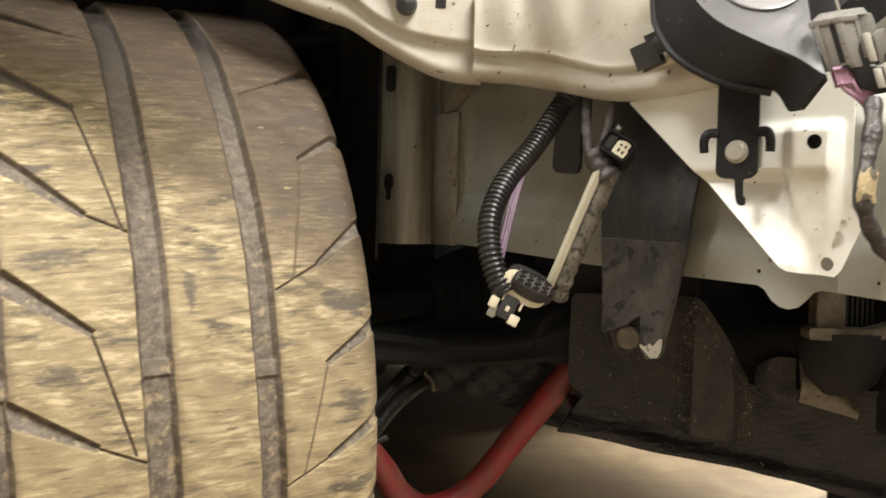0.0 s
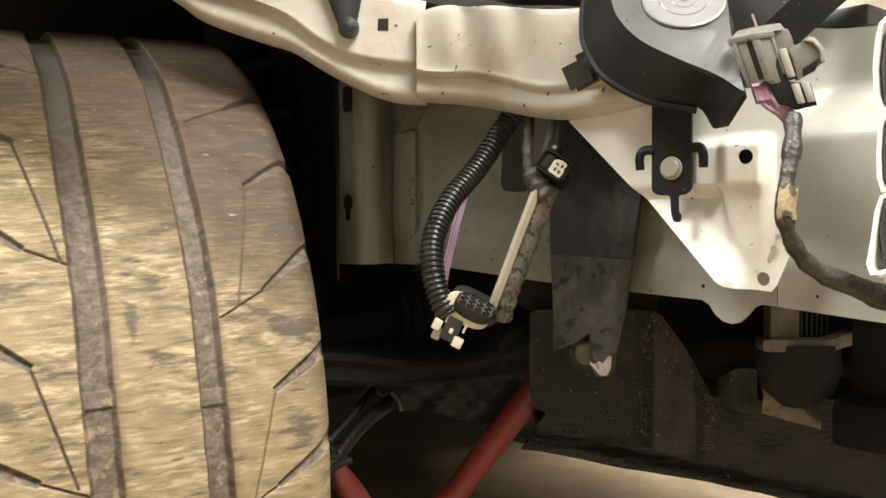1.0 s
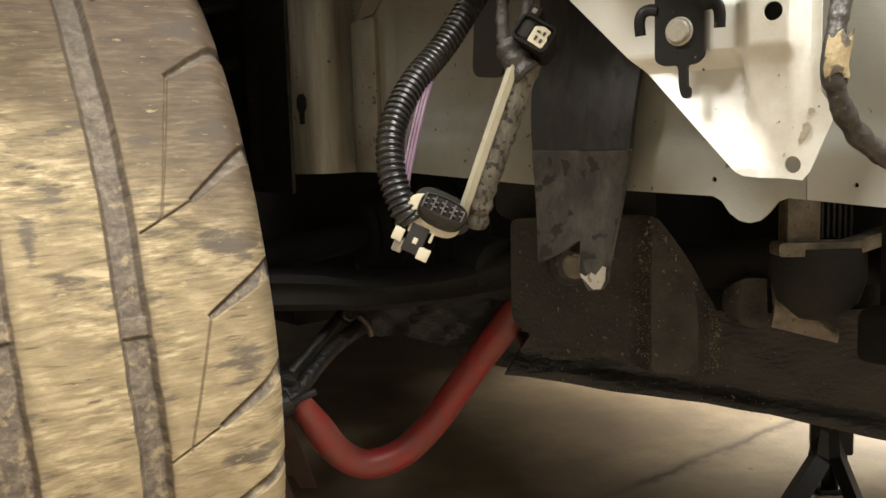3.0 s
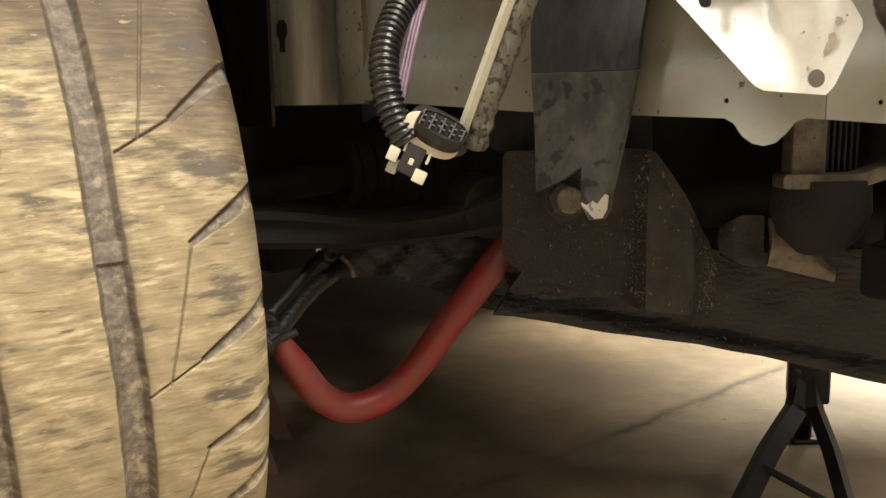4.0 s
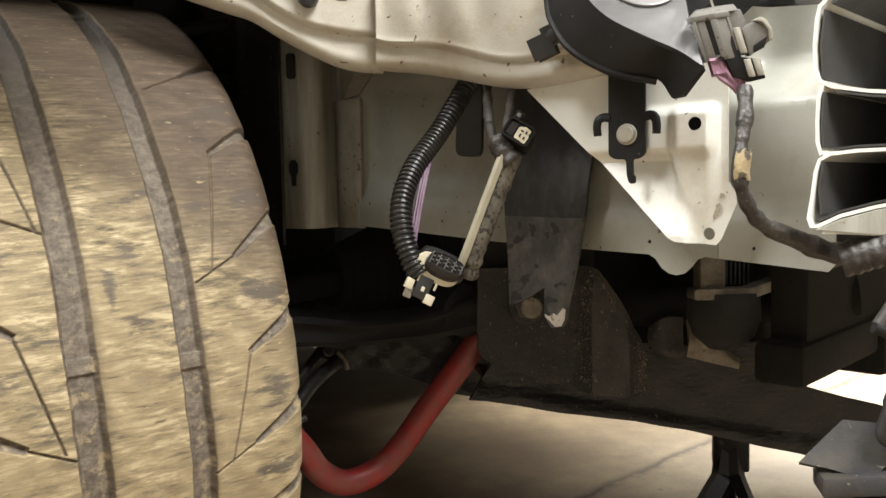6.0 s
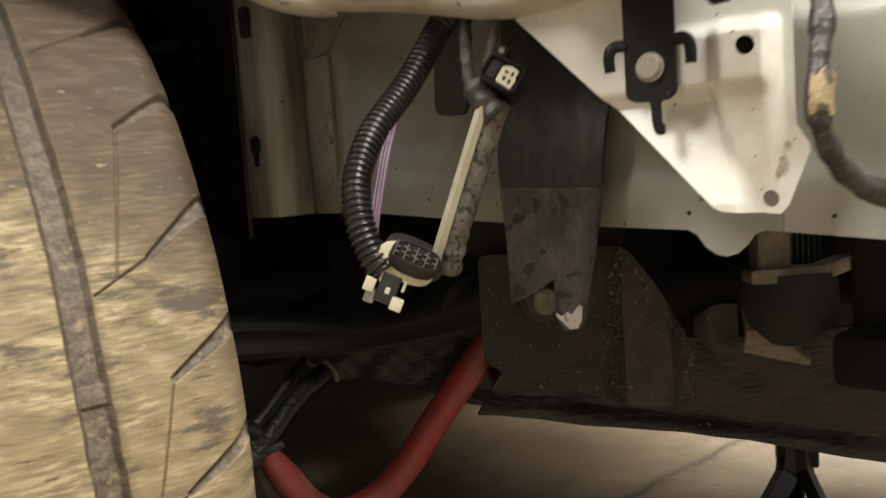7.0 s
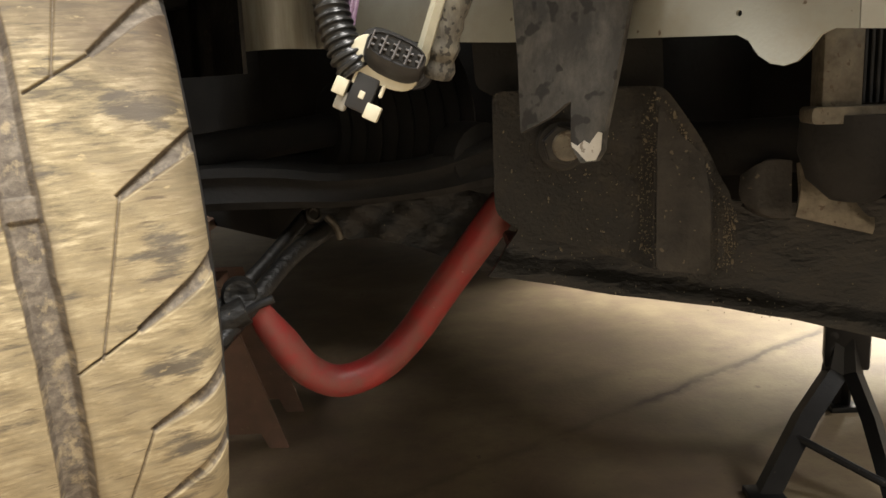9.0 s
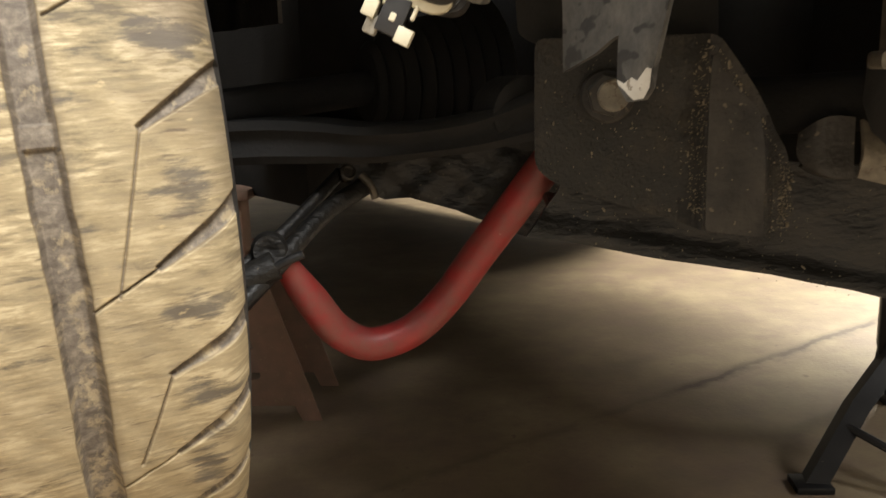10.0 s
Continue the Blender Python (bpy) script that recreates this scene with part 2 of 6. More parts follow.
    col = blend(n, l, r5.outputs[0], col, (0.16, 0.11, 0.08))
    l.new(col, b.inputs["Base Color"])
    b.inputs["Roughness"].default_value = 0.62
    fine = node(n, "ShaderNodeTexNoise", Scale=160.0, Detail=6.0)
    l.new(tc.outputs["Object"], fine.inputs[0])
    bp = node(n, "ShaderNodeBump", Strength=0.25, Distance=0.002)
    l.new(fine.outputs[0], bp.inputs["Height"])
    l.new(bp.outputs[0], b.inputs["Normal"])
    return m


CONCRETE = concrete()


def muddy_tread():
    """Dried tan mud wiped across the tread in thin streaks, with bare dark rubber in patches. UV is metres across and round the tread."""
    m, n, l, b = mat("muddy_tread_rubber")
    uv = node(n, "ShaderNodeUVMap")

    def noise_at(sx, sy, detail, rough, dist=0.0, shift=0.0):
        mp = node(n, "ShaderNodeMapping", Scale=(sx, sy, 1), Location=(shift, shift, 0))
        l.new(uv.outputs[0], mp.inputs[0])
        t = node(n, "ShaderNodeTexNoise", Scale=1.0, Detail=detail, Roughness=rough, Distortion=dist)
        l.new(mp.outputs[0], t.inputs[0])
        return t.outputs[0]

    def mul_add(a, k, c):
        x = n.new("ShaderNodeMath")
        x.operation = "MULTIPLY_ADD"
        l.new(a, x.inputs[0])
        x.inputs[1].default_value = k
        if isinstance(c, float):
            x.inputs[2].default_value = c
        else:
            l.new(c, x.inputs[2])
        return x.outputs[0]

    fine = noise_at(62, 420, 5.0, 0.62, 0.3)
    streak = noise_at(32, 125, 7.0, 0.66, 0.35, 3.1)
    patch = noise_at(15, 42, 7.0, 0.66, 0.3, 7.7)
    field = noise_at(16, 20, 3.0, 0.5, 0.5, 2.2)
    tone = mul_add(fine, 0.36, mul_add(streak, 0.64, 0.0))
    r1 = ramp(n, [(0.415, (0.058, 0.045, 0.028)), (0.462, (0.170, 0.136, 0.074)), (0.525, (0.292, 0.233, 0.129)), (0.59, (0.54, 0.453, 0.285))])
    l.new(tone, r1.inputs[0])
    wide = ramp(n, [(0.36, (0.186, 0.143, 0.077)), (0.62, (0.332, 0.265, 0.145))])
    l.new(patch, wide.inputs[0])
    calm = ramp(n, [(0.40, grey(0.0)), (0.58, grey(0.55))])
    l.new(field, calm.inputs[0])
    col = blend(n, l, calm.outputs[0], r1.outputs[0], wide.outputs[0])
    splat = noise_at(38, 80, 7.0, 0.68, 0.2, 11.3)
    r6 = ramp(n, [(0.585, grey(0.0)), (0.66, grey(0.30)), (0.74, grey(0.45))])
    l.new(splat, r6.inputs[0])
    col = blend(n, l, r6.outputs[0], col, (0.50, 0.40, 0.235))
    # higher round the tyre the mud is browner, with the shade there mixed in
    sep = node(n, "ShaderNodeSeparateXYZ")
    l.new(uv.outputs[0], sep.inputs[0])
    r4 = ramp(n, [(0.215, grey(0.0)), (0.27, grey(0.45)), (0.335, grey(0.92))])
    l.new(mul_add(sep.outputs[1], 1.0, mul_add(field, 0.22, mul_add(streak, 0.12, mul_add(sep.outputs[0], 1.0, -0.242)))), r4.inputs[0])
    # a paler mix low on the tread puts in light that it lacks
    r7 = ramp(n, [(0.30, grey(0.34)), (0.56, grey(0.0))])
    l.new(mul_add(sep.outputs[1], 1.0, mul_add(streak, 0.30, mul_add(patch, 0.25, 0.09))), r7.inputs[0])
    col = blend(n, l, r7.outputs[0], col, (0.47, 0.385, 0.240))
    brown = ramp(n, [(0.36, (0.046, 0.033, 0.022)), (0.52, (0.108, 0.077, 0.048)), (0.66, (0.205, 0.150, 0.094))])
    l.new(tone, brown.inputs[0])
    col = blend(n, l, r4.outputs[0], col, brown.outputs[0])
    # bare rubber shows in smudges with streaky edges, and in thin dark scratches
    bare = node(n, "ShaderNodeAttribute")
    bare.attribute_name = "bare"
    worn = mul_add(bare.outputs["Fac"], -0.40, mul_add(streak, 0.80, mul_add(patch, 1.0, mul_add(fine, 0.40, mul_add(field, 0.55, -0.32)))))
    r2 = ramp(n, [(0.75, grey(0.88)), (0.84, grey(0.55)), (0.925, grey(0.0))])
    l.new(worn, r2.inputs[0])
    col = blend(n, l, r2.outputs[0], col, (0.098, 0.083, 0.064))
    dash = noise_at(34, 330, 4.0, 0.6, 0.3, 5.9)
    r5 = ramp(n, [(0.655, grey(0.0)), (0.74, grey(0.8))])
    l.new(mul_add(dash, 1.0, mul_add(field, 0.25, -0.10)), r5.inputs[0])
    col = blend(n, l, r5.outputs[0], col, (0.104, 0.076, 0.050))
    clod = noise_at(85, 240, 5.0, 0.6, 0.0, 1.3)
    r3 = ramp(n, [(0.63, grey(0.0)), (0.70, grey(0.75))])
    l.new(clod, r3.inputs[0])
    col = blend(n, l, r3.outputs[0], col, (0.47, 0.37, 0.20))
    # shade on the top of the tyre, mixed in as dark brown
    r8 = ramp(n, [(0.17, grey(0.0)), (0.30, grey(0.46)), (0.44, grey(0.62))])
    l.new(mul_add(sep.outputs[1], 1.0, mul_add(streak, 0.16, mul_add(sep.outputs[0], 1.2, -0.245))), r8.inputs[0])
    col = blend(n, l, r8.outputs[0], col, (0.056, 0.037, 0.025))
    # grooves: grey rubber, mottled, with clods of mud left in them
    cut = node(n, "ShaderNodeAttribute")
    cut.attribute_name = "cut"
    mott = noise_at(130, 170, 6.0, 0.7, 0.3, 9.1)
    g1 = ramp(n, [(0.34, (0.082, 0.066, 0.050)), (0.52, (0.150, 0.124, 0.094)), (0.66, (0.235, 0.198, 0.150))])
    l.new(mott, g1.inputs[0])
    lumps = noise_at(95, 80, 7.0, 0.66, 0.1, 4.4)
    g2 = ramp(n, [(0.54, grey(0.0)), (0.64, grey(0.8))])
    l.new(mul_add(sep.outputs[1], -0.42, lumps), g2.inputs[0])
    groove = blend(n, l, g2.outputs[0], g1.outputs[0], (0.36, 0.29, 0.175))
    # higher round the tyre the grooves darken, their shade put into the colour
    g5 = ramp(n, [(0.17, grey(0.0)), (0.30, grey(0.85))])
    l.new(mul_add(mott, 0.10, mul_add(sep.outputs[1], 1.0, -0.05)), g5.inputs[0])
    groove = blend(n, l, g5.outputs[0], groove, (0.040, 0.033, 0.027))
    g3 = ramp(n, [(0.16, grey(0.0)), (0.30, grey(1.0))])
    l.new(mul_add(cut.outputs["Fac"], 1.0, mul_add(mott, 0.16, mul_add(streak, 0.12, -0.14))), g3.inputs[0])
    rim = ramp(n, [(0.02, grey(0.0)), (0.14, grey(0.55))])
    l.new(mul_add(cut.outputs["Fac"], 1.0, mul_add(patch, 0.30, -0.16)), rim.inputs[0])
    col = blend(n, l, rim.outputs[0], col, (0.125, 0.088, 0.046))
    smear = node(n, "ShaderNodeAttribute")
    smear.attribute_name = "smear"
    g4 = ramp(n, [(0.50, grey(0.0)), (0.85, grey(0.62))])
    l.new(mul_add(smear.outputs["Fac"], 0.55, mul_add(streak, 0.55, mul_add(patch, 0.30, -0.12))), g4.inputs[0])
    col = blend(n, l, g4.outputs[0], col, (0.120, 0.090, 0.055))
    col = blend(n, l, g3.outputs[0], col, groove)
    l.new(col, b.inputs["Base Color"])
    b.inputs["Roughness"].default_value = 0.74
    bp = node(n, "ShaderNodeBump", Strength=0.22, Distance=0.0016)
    l.new(mul_add(fine, 0.7, mul_add(clod, 0.8, streak)), bp.inputs["Height"])
    l.new(bp.outputs[0], b.inputs["Normal"])
    return m


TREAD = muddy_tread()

# ---- building helpers ----


def thing(name, label, category, place=(0, 0, 0), group="", kind=""):
    ob = new(name)
    ob.empty_display_size = 0.02
    ob.location = place
    return tagged(ob, label, category, group, kind)


def finish(bm, angle=0.6):
    bmesh.ops.recalc_face_normals(bm, faces=bm.faces[:])
    for f in bm.faces:
        f.smooth = True
    for e in bm.edges:
        if len(e.link_faces) == 2 and e.calc_face_angle(0) > angle:
            e.smooth = False


def part(name, bm, material, parent=None, label="", angle=0.6):
    finish(bm, angle)
    me = bpy.data.meshes.new(name)
    bm.to_mesh(me)
    bm.free()
    me.materials.append(material)
    ob = new(name, me)
    if parent is not None:
        ob.parent = parent
        ob.matrix_parent_inverse = parent_world(parent).inverted()
    if label:
        ob["label"] = label
    return ob


def parent_world(ob):
    m = Matrix.Translation(ob.location)
    return m if ob.parent is None else m @ Matrix.Identity(4)


class Frame:
    """A flat working plane: o its origin, d along, up, n out towards the viewer's side."""

    def __init__(self, o, d, up=(0, 0, 1)):
        self.o, self.d, self.up = Vector(o), Vector(d).normalized(), Vector(up).normalized()
        self.n = self.up.cross(self.d).normalized() * -1
        if self.n.y > 0:
            self.n = -self.n

    def __call__(self, a, b, c=0.0):
        return self.o + self.d * a + self.up * b + self.n * c


def circle(x, y, r, k=16, start=0.0, r2=None):
    return [(x + r * math.cos(start + 2 * math.pi * i / k), y + (r2 or r) * math.sin(start + 2 * math.pi * i / k)) for i in range(k)]


def rounded(points, r, k=4):
    """A polygon with its corners rounded by r."""
    out, count = [], len(points)
    for i, p in enumerate(points):
        p, a, b = Vector(p), Vector(points[i - 1]), Vector(points[(i + 1) % count])
        u, v = (a - p), (b - p)
        s = min(r, u.length * 0.45, v.length * 0.45)
        q0, q1 = p + u.normalized() * s, p + v.normalized() * s
        for j in range(k + 1):
            t = j / k
            out.append(tuple(q0 * (1 - t) ** 2 + p * 2 * t * (1 - t) + q1 * t * t))
    return out


def plate_bm(fr, outline, holes=(), thick=0.0015, grid=0.0, bump=None, off=0.0):
    """Sheet of an outline with holes in a Frame, pressed by bump(a, b)."""
    from mathutils.geometry import tessellate_polygon
    loops = [[Vector((x, y, 0)) for x, y in lp] for lp in (outline, *holes)]
    flat = [v for lp in loops for v in lp]
    bm = bmesh.new()
    verts = [bm.verts.new(v) for v in flat]
    for tri in tessellate_polygon(loops):
        try:
            bm.faces.new([verts[i] for i in tri])
        except ValueError:
            pass
    if grid:
        xs, ys = [p[0] for p in outline], [p[1] for p in outline]
        for axis, lo, hi in ((0, min(xs), max(xs)), (1, min(ys), max(ys))):
            at = lo + grid
            while at < hi:
                co = Vector((at, 0, 0)) if axis == 0 else Vector((0, at, 0))
                no = Vector((1, 0, 0)) if axis == 0 else Vector((0, 1, 0))
                bmesh.ops.bisect_plane(bm, geom=bm.verts[:] + bm.edges[:] + bm.faces[:], plane_co=co, plane_no=no, dist=1e-6)
                at += grid
    bmesh.ops.recalc_face_normals(bm, faces=bm.faces[:])
    ext = bmesh.ops.extrude_face_region(bm, geom=bm.faces[:])
    back = {v for v in ext["geom"] if isinstance(v, bmesh.types.BMVert)}
    for v in bm.verts:
        a, b = v.co.x, v.co.y
        c = off + (bump(a, b) if bump else 0.0) - (thick if v in back else 0.0)
        v.co = fr(a, b, c)
    return bm


def step(x, a, b):
    t = min(1.0, max(0.0, (x - a) / (b - a)))
    return t * t * (3 - 2 * t)


def spline(points, per=8):
    """Catmull-Rom through the points."""
    p = [Vector(q) for q in points]
    p = [p[0] * 2 - p[1]] + p + [p[-1] * 2 - p[-2]]
    out = []
    for i in range(1, len(p) - 2):
        for j in range(per):
            t = j / per
            out.append(0.5 * (2 * p[i] + (p[i + 1] - p[i - 1]) * t + (2 * p[i - 1] - 5 * p[i] + 4 * p[i + 1] - p[i + 2]) * t * t
                              + (3 * p[i] - p[i - 1] - 3 * p[i + 1] + p[i + 2]) * t ** 3))
    out.append(p[-2])
    return out


def tube_bm(path, radius, seg=14, flat=1.0, up=None):
    """A closed tube along the path; radius is a number or a function of (length so far, share of the length)."""
    bm = bmesh.new()
    total = sum((b - a).length for a, b in zip(path, path[1:]))
    tang = (path[1] - path[0]).normalized()
    side = tang.cross(Vector(up or (0.3, -1, 0.2))).normalized()
    rings, run = [], 0.0
    for i, p in enumerate(path):
        if i:
            run += (p - path[i - 1]).length
        t2 = (path[min(i + 1, len(path) - 1)] - path[max(i - 1, 0)]).normalized()
        side = (side - t2 * side.dot(t2)).normalized()
        other = t2.cross(side)
        r = radius(run, run / total) if callable(radius) else radius
        rings.append([bm.verts.new(p + side * (r * math.cos(a)) + other * (r * flat * math.sin(a)))
                      for a in (2 * math.pi * k / seg for k in range(seg))])
    for a, b in zip(rings, rings[1:]):
        for k in range(seg):
            bm.faces.new((a[k], a[(k + 1) % seg], b[(k + 1) % seg], b[k]))
    bm.faces.new(rings[0][::-1])
    bm.faces.new(rings[-1])
    return bm


def resample(path, gap):
    out, left = [path[0]], gap
    for a, b in zip(path, path[1:]):
        length, at = (b - a).length, 0.0
        while length - at >= left:
            at += left
            out.append(a.lerp(b, at / length))
            left = gap
        left -= length - at
    return out


def sheet_bm(rows, thick=0.0015, per=5, smooth_rows=True):
    """A pressed sheet through a grid of points; rows run along it."""
    lines = [spline(r, per) for r in rows]
    if smooth_rows:
        cols = [spline(c, 4) for c in zip(*lines)]
    else:
        cols = [list(c) for c in zip(*lines)]
    bm = bmesh.new()
    vs = [[bm.verts.new(p) for p in c] for c in cols]
    for a, b in zip(vs, vs[1:]):
        for k in range(len(a) - 1):
            bm.faces.new((a[k], a[k + 1], b[k + 1], b[k]))
    bm.normal_update()
    bmesh.ops.solidify(bm, geom=bm.faces[:], thickness=thick)
    return bm


def box_bm(fr, a0, a1, b0, b1, c0, c1, bevel=0.001, seg=2):
    bm = bmesh.new()
    bmesh.ops.create_cube(bm, size=1)
    for v in bm.verts:
        v.co = fr((a0 + a1) / 2 + v.co.x * (a1 - a0), (b0 + b1) / 2 + v.co.y * (b1 - b0), (c0 + c1) / 2 + v.co.z * (c1 - c0))
    if bevel:
        bmesh.ops.bevel(bm, geom=bm.edges[:], offset=bevel, segments=seg, affect="EDGES", profile=0.5)
    return bm


def lathe_bm(origin, axis, profile, seg=28):
    """Turned solid: profile of (along, radius) round the axis."""
    axis = Vector(axis).normalized()
    u = axis.orthogonal().normalized()
    w = axis.cross(u)
    bm = bmesh.new()
    rings = []
    for s, r in profile:
        rings.append([bm.verts.new(Vector(origin) + axis * s + (u * math.cos(a) + w * math.sin(a)) * max(r, 1e-5))
                      for a in (2 * math.pi * k / seg for k in range(seg))])
    for a, b in zip(rings, rings[1:]):
        for k in range(seg):
            bm.faces.new((a[k], a[(k + 1) % seg], b[(k + 1) % seg], b[k]))
    bm.faces.new(rings[0][::-1])
    bm.faces.new(rings[-1])
    return bm


# ---- the garage: slab, walls, ceiling ----


def slab(name, a0, a1, y0, y1, z0, z1, material, label, category):
    bm = bmesh.new()
    bmesh.ops.create_cube(bm, size=1)
    for v in bm.verts:
        v.co = Vector(((a0 + a1) / 2 + v.co.x * (a1 - a0), (y0 + y1) / 2 + v.co.y * (y1 - y0), (z0 + z1) / 2 + v.co.z * (z1 - z0)))
    return tagged(part(name, bm, material), label, category, kind="structure")


slab("floor", -3.4, 3.6, -2.4, 5.0, -0.12, 0.0, CONCRETE, "stained brown concrete garage floor with an oily joint", "floor")
slab("wall_west", -3.55, -3.4, -2.4, 5.0, 0, 2.7, WALLPAINT, "plain white painted garage wall", "wall")
slab("wall_east", 3.6, 3.75, -2.4, 5.0, 0, 2.7, WALLPAINT, "plain white painted garage wall", "wall")
slab("wall_south", -3.4, 3.6, -2.55, -2.4, 0, 2.7, WALLPAINT, "plain white painted garage wall", "wall")
slab("wall_north", -3.4, 3.6, 5.0, 5.15, 0, 2.7, WALLPAINT, "plain white painted garage wall", "wall")
slab("ceiling", -3.4, 3.6, -2.4, 5.0, 2.7, 2.82, WALLPAINT, "plain white garage ceiling", "ceiling")


# ---- wheel: muddy tyre on its rim, steered towards the camera ----
CAMBER = math.radians(2.5)
AXLE = Vector((0.866 * math.cos(CAMBER), 0.5 * math.cos(CAMBER), math.sin(CAMBER))).normalized()
BACK = Vector((-0.5, 0.866, 0.0)).normalized()
RISE = AXLE.cross(BACK).normalized()
if RISE.z < 0:
    RISE = -RISE
HUB = BACK * 0.805 + Vector((0, 0, 0.409))
HUB.z -= AXLE.z * 0.195
TYRE_R, MID = 0.310, 0.1675


def segment_gap(s, th, s0, t0, s1, t1):
    """Distance in metres on the tread from a point to a cut between two points (across in metres, round in degrees)."""
    k = math.radians(1) * TYRE_R
    px, py, ax, ay, bx, by = s, th * k, s0, t0 * k, s1, t1 * k
    dx, dy = bx - ax, by - ay
    t = np.clip(((px - ax) * dx + (py - ay) * dy) / (dx * dx + dy * dy), 0, 1)
    return np.hypot(px - ax - t * dx, py - ay - t * dy), t


def slash(s, th, s0, t0, s1, t1, wide, narrow):
    """Depth of a tapered cut from its outer to its inner end: steep on its upper side, sloping on the lower."""
    k = math.radians(1) * TYRE_R
    dx, dy = s1 - s0, (t1 - t0) * k
    length = math.hypot(dx, dy)
    nx, ny = -dy / length, dx / length
    if ny < 0:
        nx, ny = -nx, -ny
    px, py = s - s0, (th - t0) * k
    f = (px * dx + py * dy) / length ** 2
    w = px * nx + py * ny
    h = wide + (narrow - wide) * np.clip(f, 0, 1)
    end = np.clip(np.minimum(f + 0.04, 1.03 - f) * length / 0.0014, 0, 1)
    inside = np.clip((w + h) / 0.0010, 0, 1) * np.clip((h - w) / 0.0010, 0, 1) * end
    return inside * (0.0022 + 0.0034 * np.clip((w + h) / (1.8 * h), 0, 1)) * (1 - 0.2 * np.clip(f, 0, 1))


# cuts of the two ribs, from the top of the tyre downwards: degrees round at the outer and inner end of the wide cut, and the thin cut beyond it
INNER_CUTS = ((51.0, 46.6, 0.0), (37.3, 32.8, 18.4), (24.1, 18.5, 0.0), (10.8, 6.5, -5.3), (-0.6, -4.9, 0.0),
              (-11.6, -14.9, -22.6), (-19.6, -23.9, 0.0), (-28.6, -32.8, -41.0), (-37.5, -41.6, 0.0), (-46.5, -50.6, 0.0))
OUTER_CUTS = ((76.0, 70.6, 55.6), (61.6, 55.7, 0.0), (46.3, 40.1, 23.6), (32.4, 25.4, 0.0), (18.2, 12.3, -1.2), (4.7, 0.2, 0.0), (-7.6, -11.6, -23.8),
              (-18.4, -22.4, 0.0), (-29.0, -33.0, -45.0), (-40.0, -44.0, 0.0))
GROOVES = ((0.0470, 0.0085, 7.0), (0.1345, 0.0086, 8.0), (0.2000, 0.0073, 6.6))


def groove_line(centre, th):
    """The grooves wander a little outwards higher up the tyre."""
    return centre - 0.000105 * th


def tread_depth(s, th):
    """How deep the tread is cut at s metres across and th degrees round."""
    wobble = (0.0005 * np.sin(th * 0.21) + 0.0002 * np.sin(th * 0.57 + 1) + 0.0001 * np.sin(th * 1.43) + 0.00015 * np.sin(th * 0.93 + 2 * np.sin(th * 0.31))
              + 0.00009 * np.sin(th * 2.7 + 3 * np.sin(th * 0.77)) + 0.00007 * np.sin(th * 6.1 + 2 * np.sin(th * 1.9)))
    d = np.zeros(np.broadcast(s, th).shape)
    for centre, half, bar_at in GROOVES:
        g = np.abs(s + wobble - groove_line(centre, th))
        d = np.maximum(d, 0.0068 * (1 - np.clip((g - half + 0.0018) / 0.0030, 0, 1)))
        # wear bars bridge the groove
        bar = np.abs((th - bar_at + 30) % 60 - 30) * math.radians(1) * TYRE_R
        d = np.where((g < half) & (bar < 0.005), np.minimum(d, 0.0046), d)
    for high, low, down in INNER_CUTS:
        d = np.maximum(d, slash(s, th, 0.281, high + 0.4, 0.2385, low, 0.0058, 0.0022))
        thin = (0.2385, low, 0.2205, down - 1.6) if down else (0.2385, low, 0.2085, low - 2.9)
        g, f = segment_gap(s, th, *thin)
        d = np.maximum(d, (0.0018 if down else 0.0026) * (1 - np.clip((g - 0.0001) / 0.0008, 0, 1)))
    for high, low, down in OUTER_CUTS:
        d = np.maximum(d, slash(s, th, 0.053, high + 0.2, 0.0985, low, 0.0070, 0.0026))
        thin = (0.0985, low, 0.1194, down) if down else (0.0985, low, 0.1265, low - 2.5)
        g, f = segment_gap(s, th, *thin)
        d = np.maximum(d, 0.0028 * (1 - np.clip((g - 0.0002) / 0.0008, 0, 1)))
    return d


